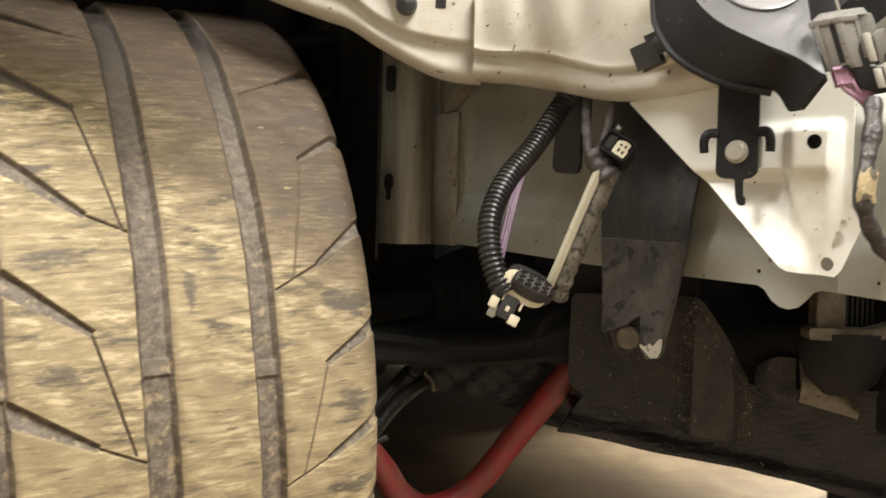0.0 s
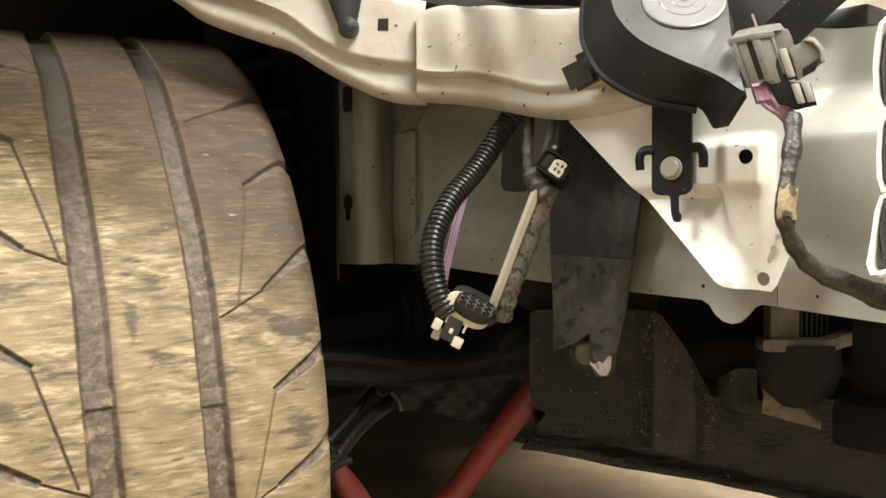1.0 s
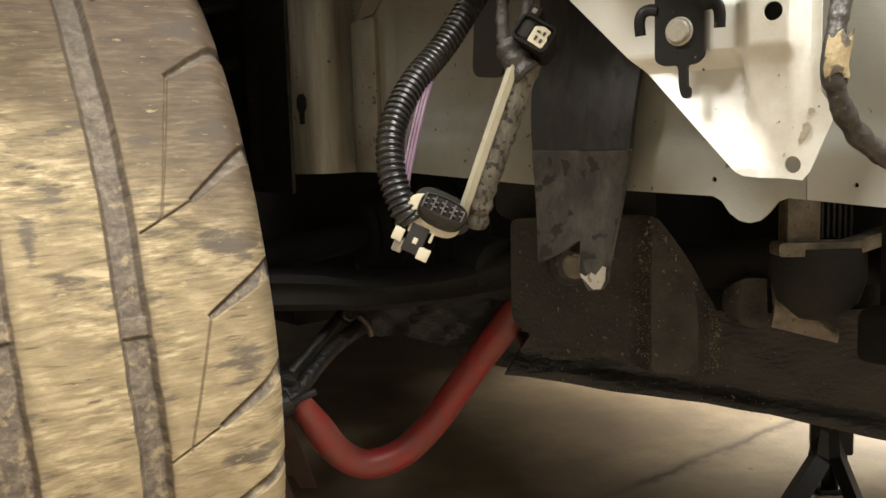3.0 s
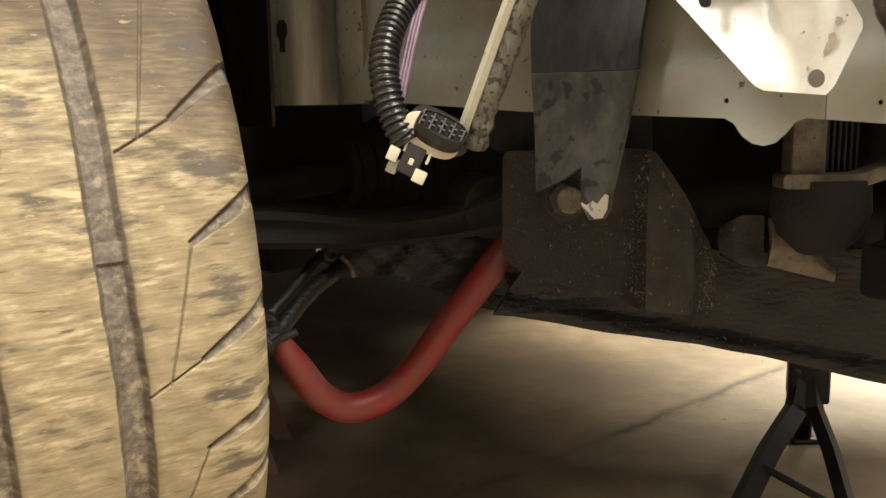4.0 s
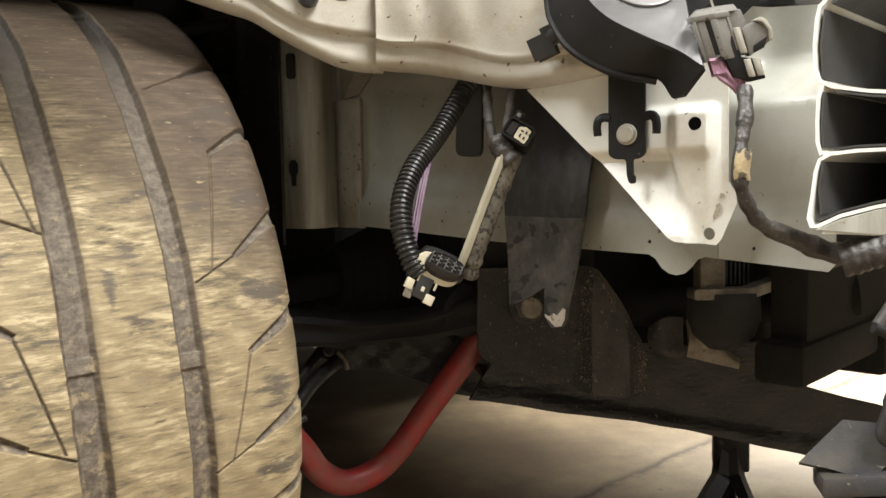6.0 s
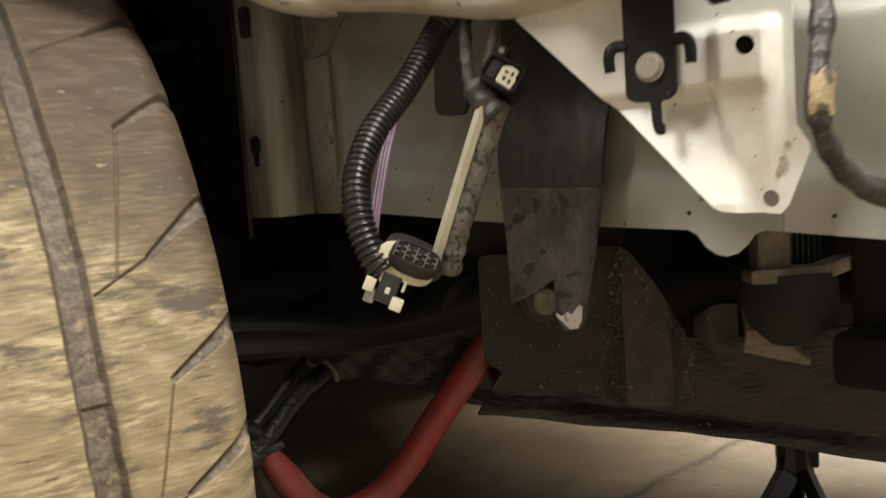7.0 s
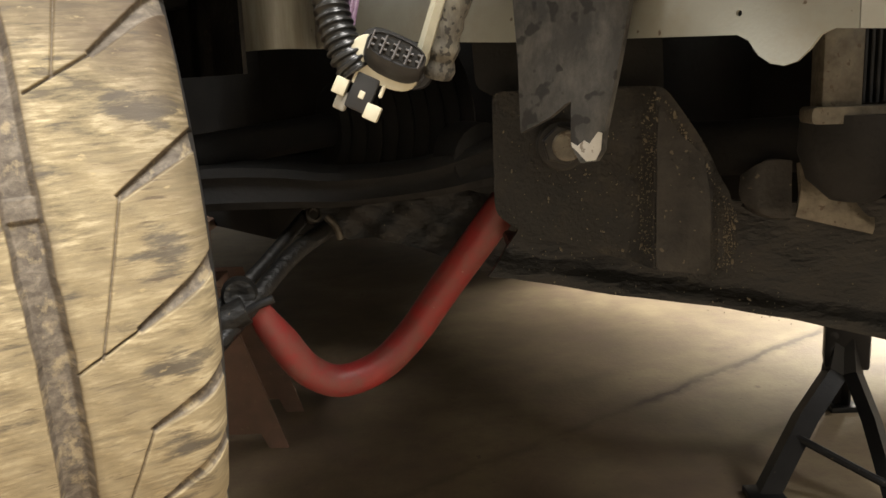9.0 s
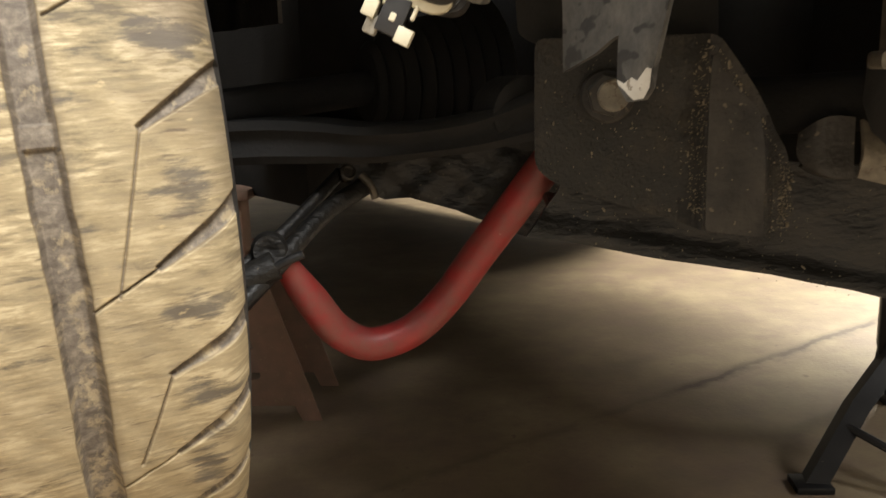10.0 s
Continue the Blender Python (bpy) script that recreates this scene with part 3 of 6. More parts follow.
def tyre_mesh():
    half, wide = 0.1095, 0.1635
    tread_s = np.linspace(MID - wide, MID + half, 460)
    fine = np.arange(-56.0, 76.0, 0.11)
    coarse = np.arange(76.0, 304.0, 2.0)
    th = np.concatenate([fine, coarse])
    n_th = len(th)
    S, T = np.meshgrid(tread_s, th)
    # crown and rounded shoulders
    e = np.where(S > MID, (S - MID) / half, (MID - S) / wide)
    crown = 0.0030 * e ** 2 + 0.0115 * np.clip((e - 0.84) / 0.16, 0, 1) ** 2.4
    lump = 0.0004 * np.sin(S * 210 + T * 0.35) * np.sin(T * 0.8 + S * 90)
    depth = tread_depth(S, T)
    R = TYRE_R - crown - depth + lump
    side_in = [(MID + half + 0.004, TYRE_R - 0.027), (MID + half + 0.008, TYRE_R - 0.050), (MID + half + 0.009, TYRE_R - 0.075),
               (MID + half + 0.004, TYRE_R - 0.100), (MID + half - 0.010, TYRE_R - 0.112)]
    side_out = [(MID - wide - 0.004, TYRE_R - 0.027), (MID - wide - 0.008, TYRE_R - 0.050), (MID - wide - 0.009, TYRE_R - 0.075),
                (MID - wide - 0.004, TYRE_R - 0.100), (MID - wide + 0.020, TYRE_R - 0.112)]
    out_s = np.array([p[0] for p in side_out[::-1]])
    out_r = np.array([p[1] for p in side_out[::-1]])
    in_s = np.array([p[0] for p in side_in])
    in_r = np.array([p[1] for p in side_in])
    S2 = np.hstack([np.tile(out_s, (n_th, 1)), S, np.tile(in_s, (n_th, 1))])
    R2 = np.hstack([np.tile(out_r, (n_th, 1)), R, np.tile(in_r, (n_th, 1))])
    T2 = np.radians(np.tile(th[:, None], (1, S2.shape[1])))
    hub, ax, bk, up = (np.array(v) for v in (HUB, AXLE, BACK, RISE))
    P = hub + S2[..., None] * ax - (R2 * np.cos(T2))[..., None] * bk + (R2 * np.sin(T2))[..., None] * up
    cols = S2.shape[1]
    idx = np.arange(n_th * cols).reshape(n_th, cols)
    nxt = np.roll(idx, -1, axis=0)
    quads = np.stack([idx[:, :-1], idx[:, 1:], nxt[:, 1:], nxt[:, :-1]], axis=-1).reshape(-1, 4)
    pad = np.zeros((n_th, 5))
    cut = np.hstack([pad, depth, pad]) / 0.0062
    colq = np.tile(np.arange(cols - 1), n_th)
    which = np.where((colq < 2) | (colq >= cols - 6), 1, 0)
    me = bpy.data.meshes.new("tyre")
    me.from_pydata(P.reshape(-1, 3).tolist(), [], quads.tolist())
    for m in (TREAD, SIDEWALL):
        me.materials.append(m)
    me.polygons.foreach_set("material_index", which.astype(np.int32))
    me.polygons.foreach_set("use_smooth", np.ones(len(quads), dtype=bool))
    # smeared rubber along the inner side of the grooves
    smear = np.zeros_like(S)
    for centre, half, bar_at in GROOVES:
        near = (S - groove_line(centre, T) - half) / 0.0075
        smear = np.maximum(smear, np.where((near > -0.3) & (near < 1), 1 - np.abs(near), 0))
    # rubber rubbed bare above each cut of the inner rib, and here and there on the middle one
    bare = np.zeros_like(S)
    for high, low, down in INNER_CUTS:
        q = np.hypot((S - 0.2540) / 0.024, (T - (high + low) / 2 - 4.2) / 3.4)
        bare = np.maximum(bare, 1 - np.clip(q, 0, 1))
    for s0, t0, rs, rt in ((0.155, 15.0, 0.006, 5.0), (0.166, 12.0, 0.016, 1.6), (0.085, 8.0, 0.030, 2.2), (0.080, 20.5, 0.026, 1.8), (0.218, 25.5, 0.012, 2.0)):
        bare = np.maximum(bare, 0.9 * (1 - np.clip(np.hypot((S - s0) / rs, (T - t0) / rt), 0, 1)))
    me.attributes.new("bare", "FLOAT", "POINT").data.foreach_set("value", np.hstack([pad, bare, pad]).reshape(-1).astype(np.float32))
    me.attributes.new("smear", "FLOAT", "POINT").data.foreach_set("value", np.hstack([pad, smear, pad]).reshape(-1).astype(np.float32))
    me.attributes.new("cut", "FLOAT", "POINT").data.foreach_set("value", cut.reshape(-1).astype(np.float32))
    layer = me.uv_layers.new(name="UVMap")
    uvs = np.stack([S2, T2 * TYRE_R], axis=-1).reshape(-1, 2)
    loops = np.empty(len(me.loops), dtype=np.int32)
    me.loops.foreach_get("vertex_index", loops)
    layer.data.foreach_set("uv", uvs[loops].reshape(-1))
    me.update()
    return me


wheel = thing("wheel", "front wheel, its worn tyre caked in dry tan mud", "wheel", HUB)
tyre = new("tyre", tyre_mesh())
tyre.parent = wheel
tyre.matrix_parent_inverse = parent_world(wheel).inverted()
tyre["label"] = "worn tyre tread smeared with dry tan mud"
rim_in = MID + 0.09
part("rim", lathe_bm(HUB, AXLE, [(MID - 0.09, 0.202), (MID - 0.08, 0.190), (MID, 0.172), (rim_in - 0.01, 0.190), (rim_in, 0.205), (rim_in + 0.004, 0.196),
                                 (rim_in - 0.01, 0.180), (MID + 0.01, 0.165), (MID - 0.01, 0.07), (MID - 0.02, 0.0)], 48), SHADOWSTEEL, wheel)
part("hub", lathe_bm(HUB, AXLE, [(MID - 0.02, 0.0), (MID - 0.02, 0.07), (MID + 0.03, 0.07), (MID + 0.05, 0.045), (MID + 0.10, 0.04), (MID + 0.10, 0.0)], 24),
     SHADOWSTEEL, wheel)

# ---- frame rail of the body ----
RAIL = Frame((0.239, 0.524, 0.500), (0.655, -0.756, 0))
rail = thing("frame_rail", "off-white painted steel frame rail, dusty and stained", "car frame", RAIL(0, 0))
rail_outline = ([(-0.335, 0.0195), (-0.153, 0.0085), (-0.020, 0.0040), (-0.0150, 0.0015), (-0.0105, -0.0045), (-0.0050, -0.0080), (0.0005, -0.0090),
                 (0.0060, -0.0075), (0.0110, -0.0030), (0.0150, 0.0020), (0.0200, 0.0040), (0.0290, 0.0033), (0.0290, 0.163), (-0.335, 0.200)])
rail_tip = [(0.0296, 0.0033), (0.096, -0.0015), (0.100, 0.003), (0.100, 0.156), (0.0296, 0.163)]


def rail_press(a, b):
    low = 0.036 - 0.045 * (a + 0.06) * step(-a, -0.05, 0.3)
    lip = 0.0055 * (1 - step(b, low - 0.012, low + 0.006))
    pan = -0.006 * step(b, 0.050, 0.062) * (1 - step(b, 0.135, 0.148)) * step(a, -0.315, -0.295) * (1 - step(a, -0.185, -0.165))
    ridge = -0.027 * step(a, 0.020, 0.050) * min(1.0, max(0.0, (b - 0.1005) / 0.027))
    dent = 0.0006 * math.sin(a * 61 + b * 23) * math.sin(b * 47)
    return lip + pan + ridge + dent


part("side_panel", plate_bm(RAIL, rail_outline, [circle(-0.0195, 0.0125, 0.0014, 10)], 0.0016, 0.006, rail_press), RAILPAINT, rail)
part("end_panel", plate_bm(RAIL, rail_tip, [circle(0.052, 0.0105, 0.0012, 10)], 0.0016, 0.004, rail_press), TIPPAINT, rail, "off-white end panel, its paint lighter where light falls")
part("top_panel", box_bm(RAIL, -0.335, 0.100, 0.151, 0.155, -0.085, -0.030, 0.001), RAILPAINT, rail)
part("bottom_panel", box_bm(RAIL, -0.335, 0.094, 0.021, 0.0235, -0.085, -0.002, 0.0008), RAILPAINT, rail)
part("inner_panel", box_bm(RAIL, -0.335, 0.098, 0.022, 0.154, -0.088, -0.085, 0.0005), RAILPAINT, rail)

# wheel-well end of the rail: a fluted panel with a keyhole slot and a stained bracket
flute = [(-0.052, 0.812), (-0.046, 0.802), (-0.034, 0.786), (-0.017, 0.773), (-0.004, 0.778), (0.005, 0.794), (0.013, 0.803), (0.021, 0.795),
         (0.028, 0.772), (0.036, 0.762)]
well = thing("inner_wheel_panel", "grimy off-white fluted wheel-well panel, dark sheet towards the tyre", "car panel", (0, 0.79, 0.6))
well_panel = part("panel", sheet_bm([[(x, y, z) for x, y in flute] for z in (0.5155, 0.5165, 0.60, 0.72)], 0.0016, 5, False), GRIMYSHADE, well)
# dark sheet laid where the panel turns into shade beside the tyre
shade_plan = [(-0.300, 1.150), (-0.170, 0.960), (-0.115, 0.880), (-0.095, 0.862), (-0.082, 0.838), (-0.070, 0.828), (-0.058, 0.812), (-0.0475, 0.799), (-0.0375, 0.7855)]
part("shade_sheet", sheet_bm([[(x, y, z) for x, y in shade_plan] for z in (0.500, 0.501, 0.62, 0.80)], 0.003, 4, False), CASTDUST, well, "dark sheet for the shade towards the tyre")
# uncut openings: black plates on the sheet stand for their inner shade
KEY = Frame((-0.0265, 0.7800, 0.567), (0.79, -0.61, 0))
part("keyhole_dark", plate_bm(KEY, [(-0.0025, -0.012), (0.0025, -0.012), (0.0027, -0.003), (0.0052, 0.001), (0.0050, 0.008), (0.0022, 0.0115), (-0.0022, 0.0115),
                                    (-0.0050, 0.008), (-0.0052, 0.001), (-0.0027, -0.003)], (), 0.003, off=0.0035), LINER, well_panel, "black plate for the dark of the keyhole slot")
part("slot_dark", plate_bm(KEY, rounded([(-0.003, 0.085), (0.006, 0.085), (0.006, 0.108), (-0.003, 0.108)], 0.004), (), 0.003, off=0.006), LINER, well_panel, "black plate for the dark of a slot")
part("bracket", sheet_bm([[(0.0125, 0.7985, z), (0.0160, 0.776, z), (0.0245, 0.764, z), (0.0325, 0.757, z), (0.0345, 0.766, z)]
                          for z in (0.5160, 0.52, 0.58, 0.632)], 0.002, 4, False), RUSTY, well, "brown rust-stained bracket")
part("bracket_tab", sheet_bm([[(0.020, 0.772, 0.632), (0.027, 0.766, 0.634), (0.034, 0.760, 0.636)], [(0.026, 0.764, 0.646), (0.036, 0.756, 0.648), (0.044, 0.750, 0.650)],
                              [(0.034, 0.752, 0.662), (0.045, 0.744, 0.664), (0.053, 0.738, 0.664)]], 0.002, 4), RUSTY, well, "bent rusty tab")

# ---- upper apron: pressed sheet over the wheel with an overlapping patch panel ----
apron = thing("fender_apron", "chalky off-white fender apron with a rolled lower lip", "car panel", (0.03, 0.61, 0.66))
plan = [(-0.300, 0.600), (-0.200, 0.606), (-0.133, 0.606), (-0.108, 0.606), (-0.066, 0.606), (-0.045, 0.605), (-0.024, 0.604), (-0.004, 0.604), (0.016, 0.605),
        (0.034, 0.606), (0.050, 0.606)]
low_z = [0.790, 0.752, 0.715, 0.698, 0.683, 0.676, 0.663, 0.652, 0.643, 0.639, 0.638]
crease_z = [0.815, 0.778, 0.741, 0.724, 0.706, 0.696, 0.680, 0.670, 0.665, 0.663, 0.662]
top_z = [0.900, 0.870, 0.840, 0.820, 0.790, 0.775, 0.745, 0.722, 0.712, 0.706, 0.702]
rows = [[(x, y + 0.026, z + 0.001) for (x, y), z in zip(plan, low_z)],
        [(x, y + 0.014, z) for (x, y), z in zip(plan, low_z)],
        [(x, y + 0.006, z + 0.004) for (x, y), z in zip(plan, low_z)],
        [(x, y + 0.006, (z + w) / 2) for (x, y), z, w in zip(plan, low_z, crease_z)],
        [(x, y + 0.0055, w - 0.0015) for (x, y), w in zip(plan, crease_z)],
        [(x, y - 0.0005, w + 0.0010) for (x, y), w in zip(plan, crease_z)],
        [(x, y - 0.001, w + 0.006) for (x, y), w in zip(plan, crease_z)],
        [(x, y - 0.001, (w + t) / 2) for (x, y), w, t in zip(plan, crease_z, top_z)],
        [(x, y, t) for (x, y), t in zip(plan, top_z)],
        [(x, y + 0.012, t + 0.004) for (x, y), t in zip(plan, top_z)]]
part("apron_sheet", sheet_bm(rows, 0.0018, 4), APRON, apron)
patch_plan = [(0.0445, 0.598), (0.052, 0.597), (0.066, 0.592), (0.080, 0.583), (0.096, 0.567), (0.112, 0.552), (0.126, 0.538), (0.140, 0.524), (0.162, 0.504), (0.190, 0.480)]
p_low = [0.6385, 0.6375, 0.636, 0.633, 0.628, 0.6225, 0.6185, 0.617, 0.619, 0.624]
p_crease = [0.656, 0.654, 0.6525, 0.651, 0.646, 0.639, 0.634, 0.633, 0.635, 0.638]
p_top = [0.690, 0.696, 0.697, 0.694, 0.690, 0.685, 0.680, 0.677, 0.674, 0.670]


def flutes(i):
    return (0.0, 0.0, -0.003, 0.003, -0.003, 0.002, -0.001, 0.0, 0.0, 0.0)[i]


rows = [[(x + 0.012, y + 0.018, z + 0.001) for (x, y), z in zip(patch_plan, p_low)],
        [(x + 0.004, y + 0.012, z) for (x, y), z in zip(patch_plan, p_low)],
        [(x, y + 0.004, z + 0.004) for (x, y), z in zip(patch_plan, p_low)],
        [(x, y + 0.0035, w - 0.006) for (x, y), w in zip(patch_plan, p_crease)],
        [(x, y + 0.0035, w - 0.0012) for (x, y), w in zip(patch_plan, p_crease)],
        [(x, y - 0.0025, w + 0.0008) for (x, y), w in zip(patch_plan, p_crease)],
        [(x, y - 0.0025, w + 0.0050) for (x, y), w in zip(patch_plan, p_crease)],
        [(x, y - 0.003 + flutes(i), (w + t) / 2) for i, ((x, y), w, t) in enumerate(zip(patch_plan, p_crease, p_top))],
        [(x, y - 0.002 + flutes(i), t - 0.003) for i, ((x, y), t) in enumerate(zip(patch_plan, p_top))],
        [(x, y + 0.001, t) for (x, y), t in zip(patch_plan, p_top)],
        [(x, y + 0.014, t + 0.001) for (x, y), t in zip(patch_plan, p_top)]]
part("patch_panel", sheet_bm(rows, 0.0018, 4), APRON, apron, "overlapping pressed patch with flutes")
SQ = Frame((0.021, 0.6035, 0.689), (1, 0, 0))
# lid added behind the apron to keep lamp light off the rail
lid_front = [Vector((x, y + 0.010, t + 0.0035)) for (x, y), t in zip(plan, top_z)] + [Vector((x + 0.004, y + 0.012, t + 0.0015)) for (x, y), t in zip(patch_plan[2:], p_top[2:])]
part("shade_lid", sheet_bm([lid_front, [p + Vector((0.06, 0.12, 0.030)) for p in lid_front], [p + Vector((0.16, 0.36, 0.060)) for p in lid_front]], 0.002, 3), LINER, apron, "added black lid that shades the rail")
flecks = bmesh.new()
rng = random.Random(11)
for i in range(70):
    q = rng.random() ** 0.7 * 7.99
    k = min(int(q), 7)
    f = q - k
    x, y, z = (plan[2 + k][0] * (1 - f) + plan[3 + k][0] * f, plan[2 + k][1] * (1 - f) + plan[3 + k][1] * f, low_z[2 + k] * (1 - f) + low_z[3 + k] * f)
    r = rng.uniform(0.0004, 0.0011)
    m = Matrix.Translation((x, y + 0.0062, z + rng.choice((0.0035, 0.005, 0.008)) + rng.uniform(0, 0.004))) @ Matrix.Diagonal((r * rng.uniform(0.8, 2.2), 0.0007, r, 1))
    bmesh.ops.create_icosphere(flecks, subdivisions=1, radius=1, matrix=m)
part("paint_chips", flecks, RUSTY, apron, "small rusty paint chips along the lip")
# another uncut opening, its inner shade a black plate
part("square_dark", plate_bm(SQ, [(-0.0040, -0.0042), (0.0034, -0.0040), (0.0036, 0.0042), (-0.0038, 0.0040)], (), 0.003, off=0.0015), LINER, apron, "black plate for the dark of a square hole")
part("black_fin", tube_bm([Vector((-0.008, 0.600, 0.760)), Vector((-0.006, 0.598, 0.715)), Vector((-0.0035, 0.596, 0.692)), Vector((-0.0025, 0.596, 0.684))], lambda run, f: 0.022 * (1 - f) + 0.0055, 12, 0.4), BLACK, apron, "black tapered plastic fin")
part("rubber_plug", lathe_bm((-0.0025, 0.602, 0.686), (0, -1, 0), [(-0.004, 0.0), (-0.004, 0.006), (0.004, 0.0075), (0.009, 0.0065), (0.011, 0.0)], 18), BLACK, apron, "round black plug")

# ---- triangular gusset plate in front of the rail ----
TRI = Frame((0.229, 0.476, 0.586), (0.812, -0.584, 0))
gusset = thing("gusset_plate", "pale triangular pressed steel gusset with two holes", "car bracket", TRI(0, 0))


def tri_press(a, b):
    # a raised square round the upper hole, with soft flanks; its foot runs out gently beside the crease
    near, side = step(b, -0.0215, -0.0125), step(a, -0.016, -0.008)
    foot = 0.35 * near + 0.65 * min(1.0, max(0.0, (b + 0.072) / 0.052))
    frame_in = step(a, -0.033, -0.027) * (1 - step(a, 0.0080, 0.0158)) * (1 - step(b, 0.0054, 0.0140))
    pad = frame_in * (0.0042 * near * (1 - side) + 0.0110 * foot * side)
    # below it the part towards the slanting edge leans back at its top, up to a sharp crease
    crease = -0.0147 + (-0.0244 - b) * 0.238
    fall = min(1.0, max(0.0, (-b - 0.0205) / 0.046))
    left = 1 - step(a, crease - 0.0008, crease + 0.0030 + 0.0050 * fall)
    back = -0.0025 * side * min(1.0, max(0.0, (-b - 0.0200) / 0.052)) * (1 - left)
    return back + pad * (1 - left * (1 - near)) + left * (0.0150 * fall - 0.0070 * (1 - near))


tri_outline = [(-0.1098, 0.0285), (-0.0140, -0.0680), (-0.0105, -0.0698), (0.0118, -0.0722), (0.0150, -0.0685), (0.0244, -0.0460), (0.0240, -0.0425), (0.0190, -0.0340),
               (0.0190, 0.0200), (0.0195, 0.0480), (-0.0700, 0.0480), (-0.0800, 0.0335)]
gusset_plate = part("plate", plate_bm(TRI, tri_outline, [circle(0.0020, 0, 0.0040, 18), circle(0.0080, -0.0653, 0.0034, 16, r2=0.0038)], 0.0016, 0.0016, tri_press, off=-0.002), WHITE, gusset)
# disc added behind the hole to put in its deep shade
part("hole_dark_disc", lathe_bm(TRI(0.002, 0, -0.014), TRI.n, [(0, 0.0), (0, 0.009), (0.009, 0.009), (0.009, 0.0)], 20), LINER, gusset_plate, "dark disc for the shade in the hole")
rng = random.Random(5)
for a, b, ra, rb, off in ((0.0127, -0.0518, 0.0022, 0.0048, -0.00185), (0.0157, -0.0424, 0.0017, 0.0019, -0.00185), (0.0111, -0.0445, 0.0007, 0.0008, -0.00185),
                          (0.0046, -0.0610, 0.0005, 0.0012, -0.00185), (0.0110, -0.0475, 0.0005, 0.0006, -0.00185)):
    edge = [(a + ra * math.cos(t) * k + rb * 0.25 * math.sin(t), b + rb * math.sin(t) * k) for t, k in ((i * math.pi / 7, rng.uniform(0.55, 1.1)) for i in range(14))]
    part("paint_chip", plate_bm(TRI, edge, (), 0.0003, off=off), WORNPAINT, gusset_plate, "worn-through paint")
part("web", box_bm(TRI, -0.060, 0.010, 0.020, 0.050, -0.050, -0.0050, 0.001), WHITE, gusset)

# ---- snail horn on its bracket ----
horn = thing("car_horn", "black snail-shaped car horn, the glare on its face in grey", "horn", TRI(-0.042, 0.03, 0.02))
FACE = Vector((-0.10, -0.80, 0.56)).normalized()
HX = Vector((0.97, 0.0, 0.10))
HX = (HX - FACE * HX.dot(FACE)).normalized()
HZ = FACE.cross(HX).normalized()
if HZ.z < 0:
    HZ = -HZ
HC = Vector((0.1785, 0.462, 0.6640))


class Tilted(Frame):
    def __init__(self, o, d, up, n):
        self.o, self.d, self.up, self.n = Vector(o), Vector(d), Vector(up), Vector(n)


HORN = Tilted(HC, HX, HZ, FACE)
front_line = [(0.0231, -0.0778), (0.0248, -0.0592), (0.0260, -0.0448), (0.0291, -0.0260), (0.0324, -0.0040), (0.0345, 0.0160), (0.0300, 0.0340), (0.0140, 0.0440),
              (-0.0060, 0.0420), (-0.0200, 0.0280), (-0.0253, 0.0063), (-0.0259, -0.0131), (-0.0179, -0.0333), (-0.0023, -0.0503), (0.0131, -0.0645), (0.0215, -0.0765)]
back_line = [(0.0190, -0.0745), (0.0255, -0.0580), (0.0300, -0.0440), (0.0340, -0.0260), (0.0380, -0.0040), (0.0400, 0.0180), (0.0360, 0.0400), (0.0160, 0.0520),
             (-0.0100, 0.0520), (-0.0311, 0.0355), (-0.0382, 0.0077), (-0.0383, -0.0085), (-0.0325, -0.0292), (-0.0149, -0.0487), (0.0076, -0.0593), (0.0123, -0.0749)]


def loop(points, off):
    pts = [Vector(p) for p in points]
    curve = spline(pts, 4)
    return [HORN(p.x, p.y, off) for p in curve]


body = bmesh.new()
rings = []
for off, mix in ((0.0085, 0.0), (0.0100, 0.03), (0.0075, 0.0), (-0.0145, 1.0), (-0.0160, 0.97)):
    pts = [Vector(f).lerp(Vector(k), 1 if mix > 0.5 else 0) for f, k in zip(front_line, back_line)]
    if mix not in (0.0, 1.0):
        mid = Vector((0.0, -0.008))
        pts = [p.lerp(mid, 0.035) for p in pts]
    rings.append([body.verts.new(v) for v in loop(pts, off)])
rings = [rings[1], rings[0], rings[3], rings[4]]
for ring_a, ring_b in zip(rings, rings[1:]):
    k = len(ring_a)
    for i in range(k):
        body.faces.new((ring_a[i], ring_a[(i + 1) % k], ring_b[(i + 1) % k], ring_b[i]))
body.faces.new(rings[-1][::-1])
cap = bmesh.new()
cap.faces.new([cap.verts.new(v.co) for v in rings[0]])
bmesh.ops.delete(body, geom=[v for v in body.verts if not v.link_faces], context="VERTS")
part("body", body, HORNMAT, horn, angle=0.5)
bmesh.ops.solidify(cap, geom=cap.faces[:], thickness=0.0012)
part("face", cap, HORNGLARE, horn, "front face, its lamp glare put in as grey", angle=0.5)
part("back_shell", lathe_bm(HORN(0.000, 0.002, -0.018), FACE, [(-0.012, 0.0), (-0.012, 0.028), (-0.008, 0.0375), (0.0, 0.0400), (0.003, 0.0400), (0.004, 0.037), (0.004, 0.0)], 40), HORNMAT, horn)
rim_line = [HORN(q.x, q.y, -0.0165) for q in spline([Vector(q) for q in back_line[8:15]], 4)]
part("rim", tube_bm(rim_line, 0.0022, 10), HORNMAT, horn)
